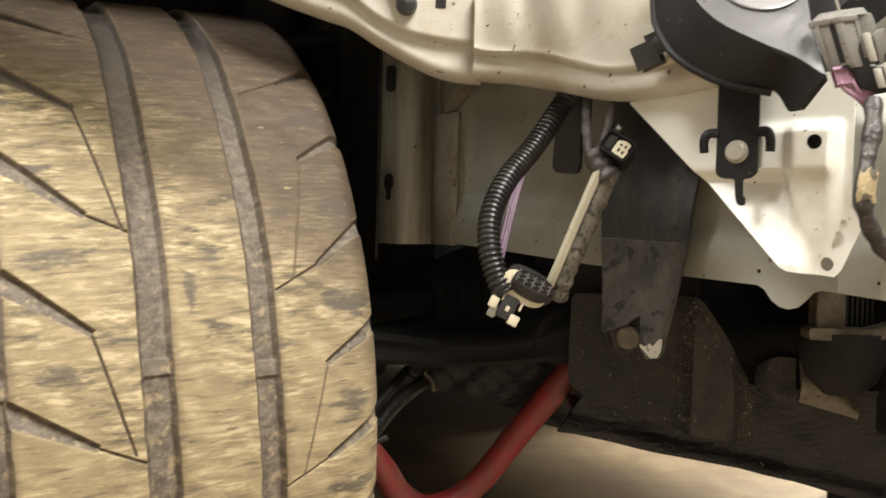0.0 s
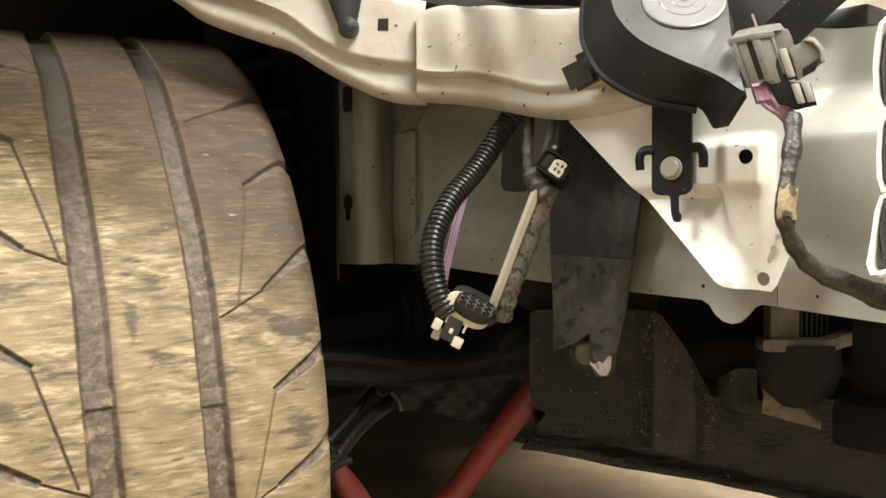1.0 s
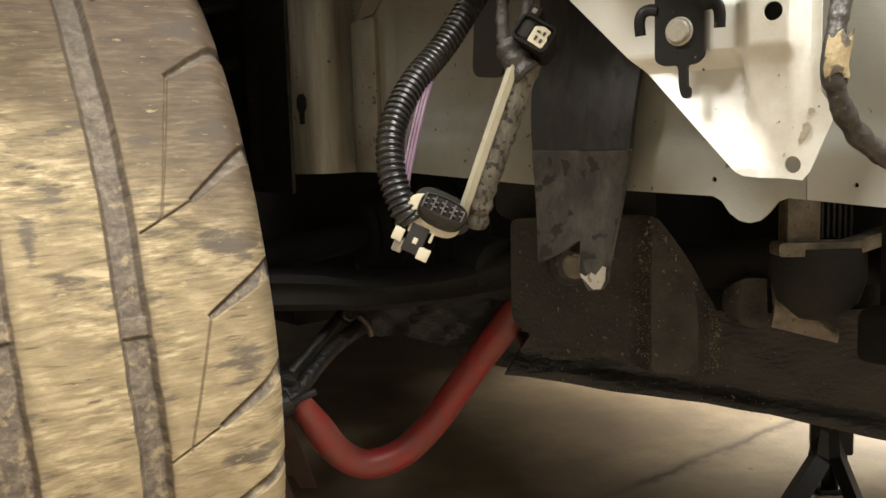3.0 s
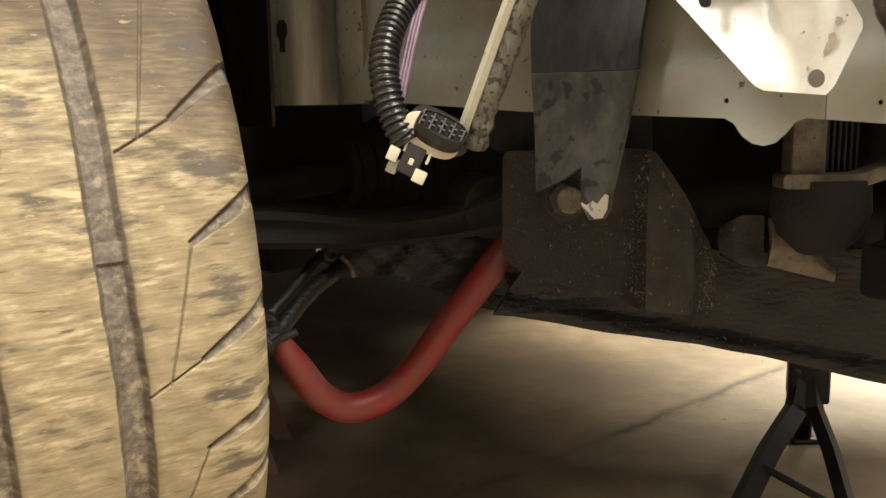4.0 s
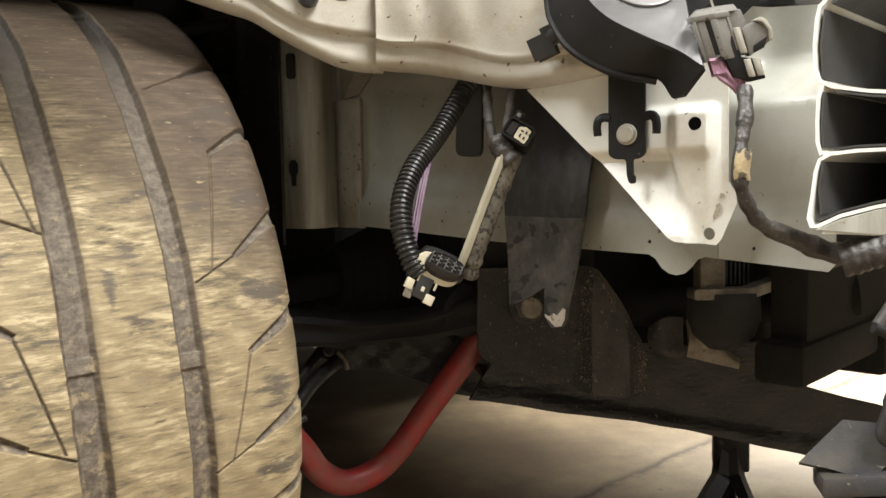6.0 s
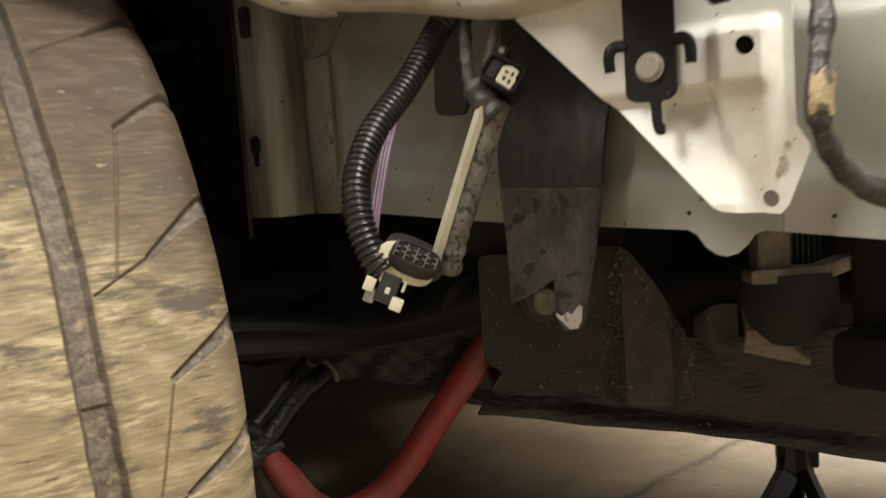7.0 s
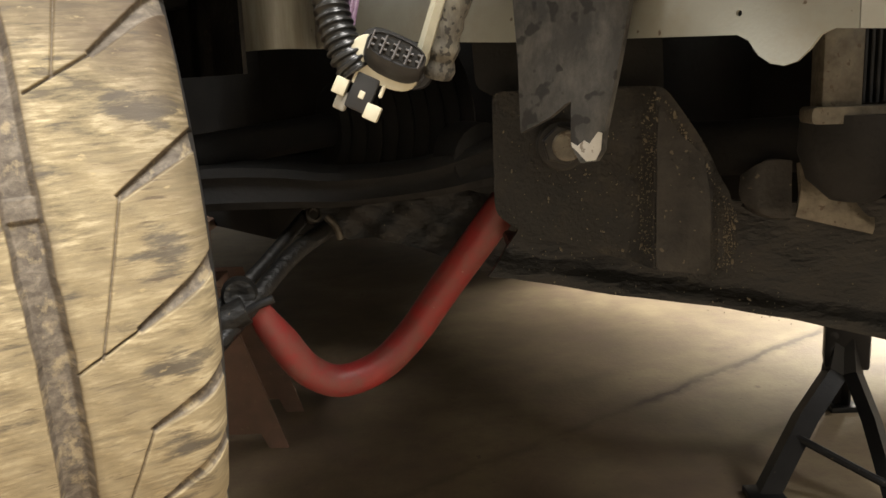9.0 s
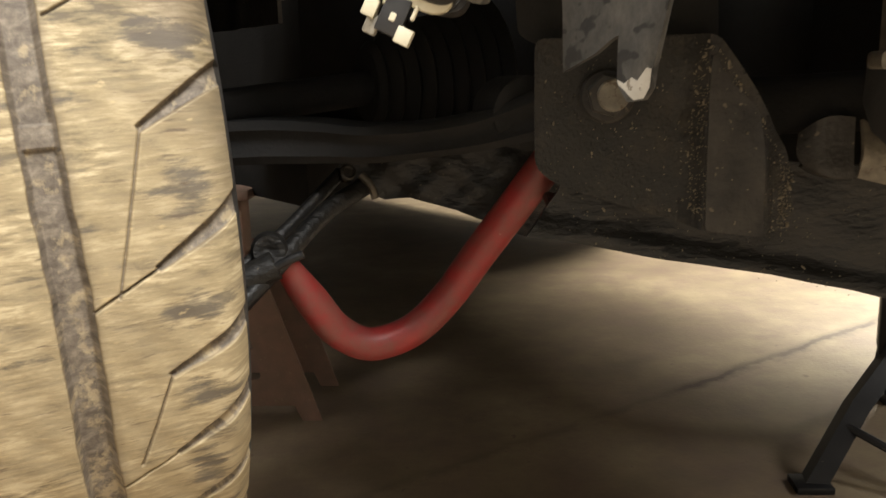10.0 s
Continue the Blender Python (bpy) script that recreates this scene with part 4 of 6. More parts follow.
part("face_disc", lathe_bm(HORN(0.0095, -0.0095, 0.0106), FACE, [(0.0, 0.0208), (0.0009, 0.0206), (0.0012, 0.0197), (0.0007, 0.0186), (0.0001, 0.0140), (-0.0002, 0.0120), (0.0004, 0.0112), (0.0004, 0.0104), (-0.0003, 0.0094), (-0.0004, 0.0066), (0.0003, 0.0056), (0.0003, 0.0030), (0.0, 0.0020), (0.0, 0.0)], 48),
     HORNGLARE, horn, "grey ringed disc")
part("plug", box_bm(Tilted(Vector((0.1425, 0.4985, 0.6365)), Vector((0.80, -0.45, 0.35)).normalized(), Vector((-0.38, 0.05, 0.92)).normalized(), Vector((-0.45, -0.89, -0.1)).normalized()),
                    -0.0058, 0.0052, -0.0066, 0.0040, -0.006, 0.006, 0.0016), BLACK, horn, "black wiring plug")
part("plug_latch", box_bm(Tilted(Vector((0.1440, 0.4965, 0.6445)), Vector((0.80, -0.45, 0.35)).normalized(), Vector((-0.38, 0.05, 0.92)).normalized(), Vector((-0.45, -0.89, -0.1)).normalized()), -0.0015, 0.0060, -0.0055, 0.0010, -0.006, 0.005, 0.0012), BLACK, horn)
part("plug_neck", tube_bm([Vector((0.146, 0.495, 0.640)), Vector((0.156, 0.484, 0.646))], 0.0055, 12), BLACK, horn)
BRK = Frame(TRI(0.0042, 0.0), (0.812, -0.584, 0))
bracket_line = rounded([(-0.0540, 0.060), (-0.0540, -0.0170), (-0.0500, -0.0195), (-0.0430, -0.0195), (-0.0425, -0.0300), (-0.0410, -0.0345), (-0.0372, -0.0345),
                        (-0.0372, -0.0300), (-0.0385, -0.0290), (-0.0388, -0.0195), (-0.0350, -0.0195), (-0.0310, -0.0165), (-0.0310, 0.060)], 0.0022, 3)
horn_bracket = part("bracket", plate_bm(BRK, bracket_line, (), 0.0022, off=0.0105), HORNMAT, horn, "black stamped steel bracket")
for sgn, mid in ((-1, -0.0540), (1, -0.0310)):
    hook = [BRK(mid - sgn * 0.001, 0.0060, 0.0095), BRK(mid + sgn * 0.0030, 0.0064, 0.0100), BRK(mid + sgn * 0.0058, 0.0050, 0.0110), BRK(mid + sgn * 0.0070, 0.0012, 0.0112), BRK(mid + sgn * 0.0068, -0.0048, 0.0105)]
    part("hook", tube_bm(spline(hook, 5), lambda run, f: 0.0030 - 0.0003 * f, 10, 0.7), HORNMAT, horn_bracket)
bolt = thing("bolt", "dull zinc flange bolt in the horn bracket", "bolt", BRK(-0.0425, -0.0045, 0.011))
part("flange", lathe_bm(BRK(-0.0425, -0.0045, 0.0090), BRK.n, [(0, 0.0), (0, 0.0064), (0.0014, 0.0066), (0.0020, 0.0058), (0.0020, 0.0)], 28), ZINC, bolt)
part("head", lathe_bm(BRK(-0.0425, -0.0045, 0.0114), BRK.n, [(0, 0.0), (0, 0.0053), (0.0020, 0.0052), (0.0026, 0.0046), (0.0028, 0.0)], 24), ZINC, bolt, angle=0.4)

# ---- black hanging strap bracket ----
ST = Frame((0.15, 0.585, 0.53), (0.75, -0.66, 0))
strap = thing("hanging_bracket", "scuffed black flat bracket hanging over the subframe bolt", "car bracket", ST(0.015, 0))
strap_upper = [(-0.0230, 0.100), (-0.0218, 0.040), (-0.0190, -0.0004), (0.0453, -0.0010), (0.0488, 0.040), (0.0500, 0.100)]
strap_lower = [(-0.0190, -0.0008), (-0.0165, -0.040), (-0.0152, -0.0662), (0.0020, -0.0585), (0.0100, -0.0528), (0.0136, -0.0512), (0.0136, -0.0715),
               (0.0190, -0.0795), (0.0270, -0.0785), (0.0305, -0.0735), (0.0318, -0.0640), (0.0386, -0.0320), (0.0453, -0.0014)]


def strap_press(a, b):
    lean = -0.010 * step(b, 0.0, 0.012) * step(b, 0.0, 0.10) * 1.5
    rib = 0.0012 * step(a, 0.014, 0.018) * step(b, -0.015, 0.005)
    return lean + rib + 0.0012 * (1 - step(b, -0.004, 0.002)) + 0.0008 * math.sin(b * 60)


part("strap", plate_bm(ST, strap_upper, (), 0.0036, 0.005, strap_press), STRAPMAT, strap)
strap_plate = part("strap_foot", plate_bm(ST, strap_lower, (), 0.0036, 0.005, strap_press), STRAPLIT, strap, "dusty scuffed lower end, lighter for the light it catches")
part("paint_chip", plate_bm(ST, [(0.0142, -0.0700), (0.0175, -0.0716), (0.0212, -0.0690), (0.0240, -0.0705), (0.0285, -0.0650), (0.0306, -0.0655), (0.0300, -0.0730), (0.0272, -0.0778),
                                 (0.0225, -0.0785), (0.0200, -0.0765), (0.0180, -0.0745), (0.0148, -0.0722)], (), 0.0008, off=0.0024), CHIP, strap_plate, "bare white chipped corner")
# ---- subframe: layered black steel with a big bolt ----
SUB = Frame((0.0, 0.700, 0.0), (1, 0, 0))
sub = thing("subframe", "black steel front subframe speckled with dry mud", "car frame", (0.2, 0.72, 0.42))
face = rounded([(0.1290, 0.4820), (0.1290, 0.4080), (0.1400, 0.3985), (0.1560, 0.3925), (0.1850, 0.3830), (0.2200, 0.3720), (0.2480, 0.3640), (0.2790, 0.3610), (0.2790, 0.3950),
                (0.2745, 0.4150), (0.2630, 0.4330), (0.2520, 0.4510), (0.2400, 0.4680), (0.2290, 0.4820)], 0.006, 3)


def sub_press(a, b):
    fold = 0.010 * step(a, 0.214, 0.226) * (1 - step(a, 0.258, 0.270))
    return fold + 0.0010 * math.sin(a * 140) * math.sin(b * 120) + 0.004 * step(b, 0.44, 0.47)


part("front_plate", plate_bm(SUB, face, (), 0.004, 0.006, sub_press), BLACKSTEEL, sub)
part("dusty_fold", plate_bm(SUB, rounded([(0.2262, 0.4715), (0.2392, 0.4540), (0.2550, 0.4390), (0.2585, 0.4180), (0.2605, 0.3660), (0.2265, 0.3705)], 0.004, 3), (), 0.0012, 0.005, sub_press, off=0.0012), CASTDUST, sub, "fold filmed with brown dust")
lower = [(0.1490, 0.4000), (0.1450, 0.3890), (0.1330, 0.3720), (0.1245, 0.3610), (0.1400, 0.3595), (0.1540, 0.3566), (0.2124, 0.3449), (0.2778, 0.3345), (0.3244, 0.3245), (0.3877, 0.3081), (0.4458, 0.2936),
         (0.5370, 0.2697), (0.6407, 0.2417), (0.6407, 0.2998), (0.5422, 0.3299), (0.5194, 0.3371), (0.4883, 0.3449), (0.4530, 0.3558), (0.4271, 0.3662),
         (0.4188, 0.4035), (0.3607, 0.4014), (0.3192, 0.4014), (0.2778, 0.4056), (0.1844, 0.4159), (0.1490, 0.4200)]


def lower_press(a, b):
    edge = 0.3449 - (a - 0.2124) * 0.205
    return -0.034 + 0.008 * (1 - step(b, edge + 0.006, edge + 0.016)) + 0.0015 * math.sin(a * 95 + 1.3) * math.sin(b * 130)


part("cross_beam", plate_bm(SUB, lower, (), 0.006, 0.008, lower_press), BEAMSTEEL, sub)
part("beam_floor", box_bm(Frame((0.12, 0.735, 0.385), (0.97, 0, -0.215), (0.215, 0, 0.97)), 0.02, 0.50, -0.006, 0.000, -0.060, -0.008, 0.002), BEAMSTEEL, sub)
REAR = Frame((0.0, 0.820, 0.0), (1, 0, 0))
part("rear_arm", plate_bm(REAR, [(-0.010, 0.3860), (0.0080, 0.3790), (0.0230, 0.3722), (0.0420, 0.3735), (0.0575, 0.3686), (0.0760, 0.3640), (0.0918, 0.3561), (0.1080, 0.3520), (0.1220, 0.3437), (0.1700, 0.3380), (0.1700, 0.4300), (-0.0100, 0.4250)],
                          (), 0.03, 0.006, lambda a, b: 0.004 * math.sin(a * 150) * math.sin(b * 170)), BEAMSTEEL, sub)
part("rear_ear", plate_bm(SUB, rounded([(0.1200, 0.4850), (0.1330, 0.4780), (0.2360, 0.4780), (0.2340, 0.5200), (0.1180, 0.5200)], 0.005), (), 0.003, off=-0.012), SHADOWSTEEL, sub)
sub_bolt = thing("subframe_bolt", "large tan washer-faced bolt through the subframe", "bolt", (0.164, 0.668, 0.453))
part("washer", lathe_bm((0.1700, 0.694, 0.4490), (-0.10, -1, 0.05), [(0, 0.0), (0, 0.0150), (0.004, 0.0155), (0.006, 0.0140), (0.006, 0.0)], 30), CASTDUST, sub_bolt)
part("head", lathe_bm((0.1700, 0.688, 0.4495), (-0.10, -1, 0.05), [(0, 0.0), (0, 0.0126), (0.010, 0.0124), (0.0112, 0.0112), (0.0112, 0.0)], 6), CASTDUST, sub_bolt)
# darker metal on the end face carries the strap's shadow
part("end_face", lathe_bm((0.1714, 0.6768, 0.4498), (-0.10, -1, 0.05), [(-0.002, 0.0), (-0.002, 0.0090), (0.0012, 0.0090), (0.002, 0.0080), (0.002, 0.0)], 26), ALU, sub_bolt, "tan bolt face")

# dry mud crumbs that cling to the subframe
crumbs = bmesh.new()
rng = random.Random(4)
ridges = [[(0.224, 0.483), (0.224, 0.449), (0.218, 0.414), (0.222, 0.375)], [(0.231, 0.478), (0.247, 0.448), (0.263, 0.433), (0.277, 0.419), (0.274, 0.394), (0.271, 0.368)]]
for i in range(1700):
    if rng.random() < 0.66:
        line = ridges[0] if rng.random() < 0.36 else ridges[1]
        q = rng.random() ** 0.8 * (len(line) - 1.001)
        u, v = line[int(q)], line[int(q) + 1]
        a = u[0] + (v[0] - u[0]) * (q % 1) + rng.gauss(0, 0.0032)
        b = u[1] + (v[1] - u[1]) * (q % 1) + rng.gauss(0, 0.004)
    else:
        a = rng.uniform(0.132, 0.40)
        b = rng.uniform(0.345, 0.475) if a < 0.27 else rng.uniform(0.330 - (a - 0.27) * 0.2, 0.40 - (a - 0.27) * 0.2)
    if b < 0.3440 - (a - 0.2124) * 0.205 or b > 0.478 - max(0, a - 0.228) * 1.5:
        continue
    out = 0.0016
    if a < 0.279 and b > 0.40 - (a - 0.14) * 0.29:
        out += sub_press(a, b)
    else:
        out += lower_press(a, b)
    r = rng.uniform(0.00014, 0.00042) * (2.6 if rng.random() < 0.06 else 1)
    m = Matrix.Translation(SUB(a, b, out - 0.0012)) @ Euler((rng.uniform(0, 3), rng.uniform(0, 3), rng.uniform(0, 3))).to_matrix().to_4x4() @ Matrix.Diagonal((r * rng.uniform(1, 3), r, r, 1))
    bmesh.ops.create_icosphere(crumbs, subdivisions=1, radius=1, matrix=m)
tagged(part("mud_crumbs", crumbs, CRUMB), "crumbs of dry tan mud stuck to the subframe", "mud", kind="stuff")

# ---- lower control arm, drive shaft boot, tie rod and link, in the dark behind the wheel ----
arm = thing("control_arm", "black steel lower control arm", "suspension arm", (0.03, 0.78, 0.42))
top = spline([(-0.16, 0.80, 0.432), (-0.068, 0.79, 0.437), (-0.019, 0.79, 0.435), (0.022, 0.785, 0.430), (0.088, 0.77, 0.437), (0.131, 0.75, 0.454), (0.165, 0.735, 0.470)], 6)
bot = spline([(-0.16, 0.80, 0.398), (-0.071, 0.79, 0.404), (-0.021, 0.79, 0.404), (0.030, 0.783, 0.405), (0.085, 0.77, 0.411), (0.130, 0.75, 0.420), (0.165, 0.735, 0.428)], 6)
bm = bmesh.new()
ringed = []
for a, b in zip(top, bot):
    mid, h = (a + b) / 2, (a - b).length / 2
    prof = [(-0.012, 0.88), (-0.016, 0.5), (-0.010, 0.1), (-0.010, -0.2), (-0.016, -0.6), (-0.012, -0.95), (0.045, -0.9), (0.05, 0.0), (0.045, 0.9)]
    ringed.append([bm.verts.new(mid + Vector((0, y, z * h))) for y, z in prof])
for a, b in zip(ringed, ringed[1:]):
    for k in range(9):
        bm.faces.new((a[k], a[(k + 1) % 9], b[(k + 1) % 9], b[k]))
bm.faces.new(ringed[0][::-1])
bm.faces.new(ringed[-1])
part("arm", bm, SHADOWSTEEL, arm, angle=0.9)
part("bush", lathe_bm((0.120, 0.775, 0.437), (0.4, -1, 0), [(-0.02, 0.0), (-0.02, 0.024), (0.02, 0.024), (0.024, 0.018), (0.024, 0.0)], 24), SHADOWSTEEL, arm)

shaft = thing("drive_shaft", "dark drive shaft with a ribbed rubber boot", "drive shaft", (0.05, 0.87, 0.45))
ribs = []
for i in range(9):
    r = 0.030 + 0.0045 * i
    ribs += [(0.012 * i, r), (0.012 * i + 0.005, r + 0.006), (0.012 * i + 0.010, r)]
part("boot", lathe_bm((0.0, 0.90, 0.455), (0.80, 0.45, 0.02), [(-0.002, 0.0)] + ribs + [(0.112, 0.0)], 32), LINER, shaft, "ribbed black rubber boot")
part("shaft", tube_bm([Vector((-0.12, 0.80, 0.440)), Vector((0.02, 0.905, 0.455))], 0.014, 16), SHADOWSTEEL, shaft)

link = thing("stabilizer_link", "grimy black link rods with a pale end joint", "suspension link", (-0.01, 0.80, 0.37))
part("rod", tube_bm(spline([(-0.075, 0.690, 0.305), (-0.046, 0.735, 0.335), (-0.018, 0.785, 0.367), (0.010, 0.826, 0.384)], 6), lambda run, f: 0.0058 + 0.0014 * f, 14), BEAMSTEEL, link)
part("rod", tube_bm(spline([(-0.085, 0.735, 0.325), (-0.046, 0.770, 0.355), (-0.010, 0.822, 0.393)], 6), 0.0048, 14), BEAMSTEEL, link)
part("joint", tube_bm(spline([(0.006, 0.816, 0.392), (0.013, 0.816, 0.384), (0.016, 0.817, 0.374)], 5), 0.0030, 12), ALU, link, "dull metal clip")
part("joint", lathe_bm((-0.003, 0.813, 0.394), (0.5, -0.8, 0.4), [(-0.004, 0.0), (-0.004, 0.0062), (0.001, 0.0062), (0.002, 0.0046), (0.0005, 0.0034), (0.0005, 0.0)], 18), OILY, link, "dull metal stud")
part("tie_collar", tube_bm(spline([(-0.046, 0.728, 0.338), (-0.033, 0.728, 0.346), (-0.020, 0.730, 0.351)], 4), 0.0030, 12), STRAPMAT, link, "scraped metal collar")
part("tie_end", tube_bm(spline([(-0.090, 0.715, 0.320), (-0.060, 0.728, 0.334), (-0.040, 0.734, 0.343)], 4), 0.0100, 14), BEAMSTEEL, link)

bar = thing("sway_bar", "bent sway bar painted red, dusty and scuffed", "sway bar", (0.03, 0.78, 0.30))
bar_path = spline([(0.1500, 0.7910, 0.4115), (0.1237, 0.7980, 0.3755), (0.0928, 0.8060, 0.3335), (0.0680, 0.8060, 0.3000), (0.0420, 0.7970, 0.2775), (0.0125, 0.7885, 0.2700),
                   (-0.0105, 0.7820, 0.2822), (-0.025, 0.773, 0.3060), (-0.037, 0.765, 0.3290), (-0.043, 0.760, 0.3420)], 9)
part("bar", tube_bm(bar_path, lambda run, f: 0.0127 - 0.0004 * step(f, 0.3, 0.6) - 0.0030 * step(f, 0.86, 0.98), 22), RED, bar)
part("end_eye", lathe_bm((-0.0480, 0.7500, 0.3500), (0.25, -0.95, 0.1), [(-0.010, 0.0), (-0.010, 0.0105), (-0.006, 0.0125), (0.006, 0.0125), (0.010, 0.0105), (0.010, 0.006), (0.006, 0.0)], 22), BEAMSTEEL, bar, "dark oily end eye")

# ---- wiring ----
loom = thing("corrugated_loom", "black corrugated wiring loom with purple wires inside", "cable", (0.06, 0.545, 0.55))
lp = resample(spline([(0.145, 0.640, 0.680), (0.128, 0.612, 0.650), (0.114, 0.598, 0.632), (0.0875, 0.580, 0.5915), (0.0675, 0.560, 0.566), (0.0575, 0.545, 0.543), (0.0570, 0.536, 0.522),
                      (0.0625, 0.531, 0.503), (0.067, 0.530, 0.495)], 14), 0.00058)
part("tube", tube_bm(lp, lambda run, f: 0.0069 + 0.00075 * math.tanh(2.2 * math.sin(run / 0.00345 * 2 * math.pi)), 18), GLOSSY, loom)
for k in range(3):
    o = Vector((-0.0012 + 0.0017 * k, 0.0015 - 0.0008 * (k % 2), 0))
    part("wire", tube_bm(spline([Vector(p) + o for p in ((0.080, 0.575, 0.578), (0.0735, 0.558, 0.560), (0.0672, 0.545, 0.535), (0.0625, 0.536, 0.512), (0.0640, 0.533, 0.500))], 8), 0.0011, 8),
         PURPLE, loom, "thin purple wire")

C8 = Tilted(Vector((0.0815, 0.528, 0.5010)), Vector((0.885, -0.02, -0.44)).normalized(), Vector((0.44, 0.03, 0.89)).normalized(), Vector((0, -1, 0)))
C8.n = C8.d.cross(C8.up).normalized()
if C8.n.y > 0:
    C8.n = -C8.n
plug = thing("eight_pin_connector", "black eight-way plug with a cream seal and lock", "connector", C8(0, 0, 0))


def soft(bm, r, angle=0.6):
    """Rounds the sharp edges of a solid."""
    bmesh.ops.recalc_face_normals(bm, faces=bm.faces[:])
    bmesh.ops.dissolve_limit(bm, angle_limit=0.01, verts=bm.verts[:], edges=bm.edges[:])
    sharp = [e for e in bm.edges if len(e.link_faces) == 2 and e.calc_face_angle(0) > angle]
    bmesh.ops.bevel(bm, geom=sharp, offset=r, segments=2, affect="EDGES", profile=0.5)
    return bm


def oval(a, b, k=20, p=3.2):
    return [(a * math.copysign(abs(math.cos(t)) ** (2 / p), math.cos(t)), b * math.copysign(abs(math.sin(t)) ** (2 / p), math.sin(t))) for t in (2 * math.pi * i / k for i in range(k))]


part("shell", plate_bm(C8, oval(0.0150, 0.0092, 28), (), 0.022, off=-0.003), BLACK, plug)
part("seal", soft(plate_bm(C8, [(x - 0.0018, y - 0.0036) for x, y in oval(0.0150, 0.0090, 28, 2.8)], (), 0.006, off=0.0022), 0.0006, 0.9), CREAM, plug, "cream seal ring")
tower = bmesh.new()
rings = []
for grow, lift, out, flat in ((1.0, -0.0022, -0.001, 1.0), (1.0, -0.0008, 0.0040, 0.95), (0.98, 0.0022, 0.0092, 0.74), (0.93, 0.0025, 0.0098, 0.68), (0.90, 0.0025, 0.0088, 0.62)):
    rings.append([tower.verts.new(C8(x * grow + 0.0012, y * grow * flat + lift, out)) for x, y in oval(0.0126, 0.0076, 32, 2.6)])
for r0, r1 in zip(rings, rings[1:]):
    for i in range(32):
        tower.faces.new((r0[i], r0[(i + 1) % 32], r1[(i + 1) % 32], r1[i]))
tower.faces.new(rings[0][::-1])
tower.faces.new(rings[-1])
plug_nose = part("nose", tower, BLACK, plug)
for i in range(4):
    at = -0.0068 + i * 0.0052
    part("pin_socket", box_bm(C8, at - 0.0018, at + 0.0018, -0.0008, 0.0054, 0.0084, 0.0092, 0.0002, 1), LINER, plug_nose)
    part("divider", box_bm(C8, at - 0.0029, at - 0.0022, -0.0014, 0.0064, 0.0084, 0.0106, 0.0002, 1), RUBBER, plug_nose)
    for b in (0.0010, 0.0036):
        part("tooth", box_bm(C8, at - 0.0022, at - 0.0006, b - 0.0004, b + 0.0004, 0.0084, 0.0102, 0.0002, 1), RUBBER, plug_nose)
        part("tooth", box_bm(C8, at + 0.0008, at + 0.0024, b + 0.0004, b + 0.0012, 0.0084, 0.0102, 0.0002, 1), RUBBER, plug_nose)
part("divider", box_bm(C8, 0.0112, 0.0119, -0.0006, 0.0052, 0.0084, 0.0106, 0.0002, 1), RUBBER, plug_nose)
lock_plate = part("lock_plate", box_bm(C8, -0.0104, -0.0004, -0.0258, -0.0108, -0.002, 0.003, 0.0009), BLACK, plug)
part("lock_window", box_bm(C8, -0.0064, -0.0040, -0.0206, -0.0174, 0.0020, 0.0036, 0.0003, 1), CREAM, lock_plate, "cream lock tab")
part("lock_arm", box_bm(C8, -0.0172, -0.0118, -0.0226, -0.0156, -0.003, 0.0036, 0.0005), CREAM, plug, "cream lock arm")
part("lock_arm", box_bm(C8, -0.0018, 0.0044, -0.0270, -0.0206, -0.003, 0.0036, 0.0005), CREAM, plug, "cream lock arm")
part("lock_rail", box_bm(C8, -0.0112, -0.0098, -0.0160, -0.0108, 0.000, 0.0030, 0.0004, 1), CREAM, plug)
part("lock_rail", box_bm(C8, 0.0010, 0.0025, -0.0172, -0.0115, 0.000, 0.0030, 0.0004, 1), CREAM, plug)
part("barrel", plate_bm(C8, [(x + 0.0030, y - 0.0012) for x, y in oval(0.0142, 0.0088, 26, 2.4)], (), 0.020, off=-0.006), BLACK, plug)
part("clear_tip", box_bm(C8, -0.0150, -0.0096, -0.0285, -0.0205, -0.006, -0.001, 0.0010), PALEPLUG, plug)

sleeve = thing("taped_harness", "wire branch in cream sleeve and grimy peeling tape", "cable", (0.11, 0.52, 0.54))
arm_dir = [Vector((0.1235, 0.515, 0.572)), Vector((0.112, 0.521, 0.541)), Vector((0.1015, 0.527, 0.512)), Vector((0.0962, 0.534, 0.4925))]
part("taped_wire", tube_bm(spline([v + Vector((0.0028, 0.0005, 0.0004)) for v in arm_dir], 8), lambda run, f: 0.0064 + 0.0005 * math.sin(run * 700) + 0.0003 * math.sin(run * 1900), 14), GRIMETAPE, sleeve)
part("cream_sleeve", tube_bm(spline([v + Vector((-0.0042, -0.0030, -0.0010)) for v in arm_dir[:3]] + [Vector((0.0925, 0.529, 0.498))], 8), 0.0031, 6), CREAMTAPE, sleeve, "flat cream sleeve")
part("upper_branch", tube_bm(spline([(0.121, 0.520, 0.577), (0.127, 0.535, 0.598), (0.136, 0.558, 0.622), (0.145, 0.575, 0.650)], 8), lambda run, f: 0.0027 + 0.0003 * math.sin(run * 420), 12), TAPE, sleeve, "black taped branch")
part("upper_branch", tube_bm(spline([(0.117, 0.522, 0.573), (0.116, 0.545, 0.595), (0.120, 0.575, 0.625), (0.124, 0.600, 0.660)], 8), lambda run, f: 0.0033 + 0.0004 * math.sin(run * 380), 12), TAPE, sleeve, "black taped branch")
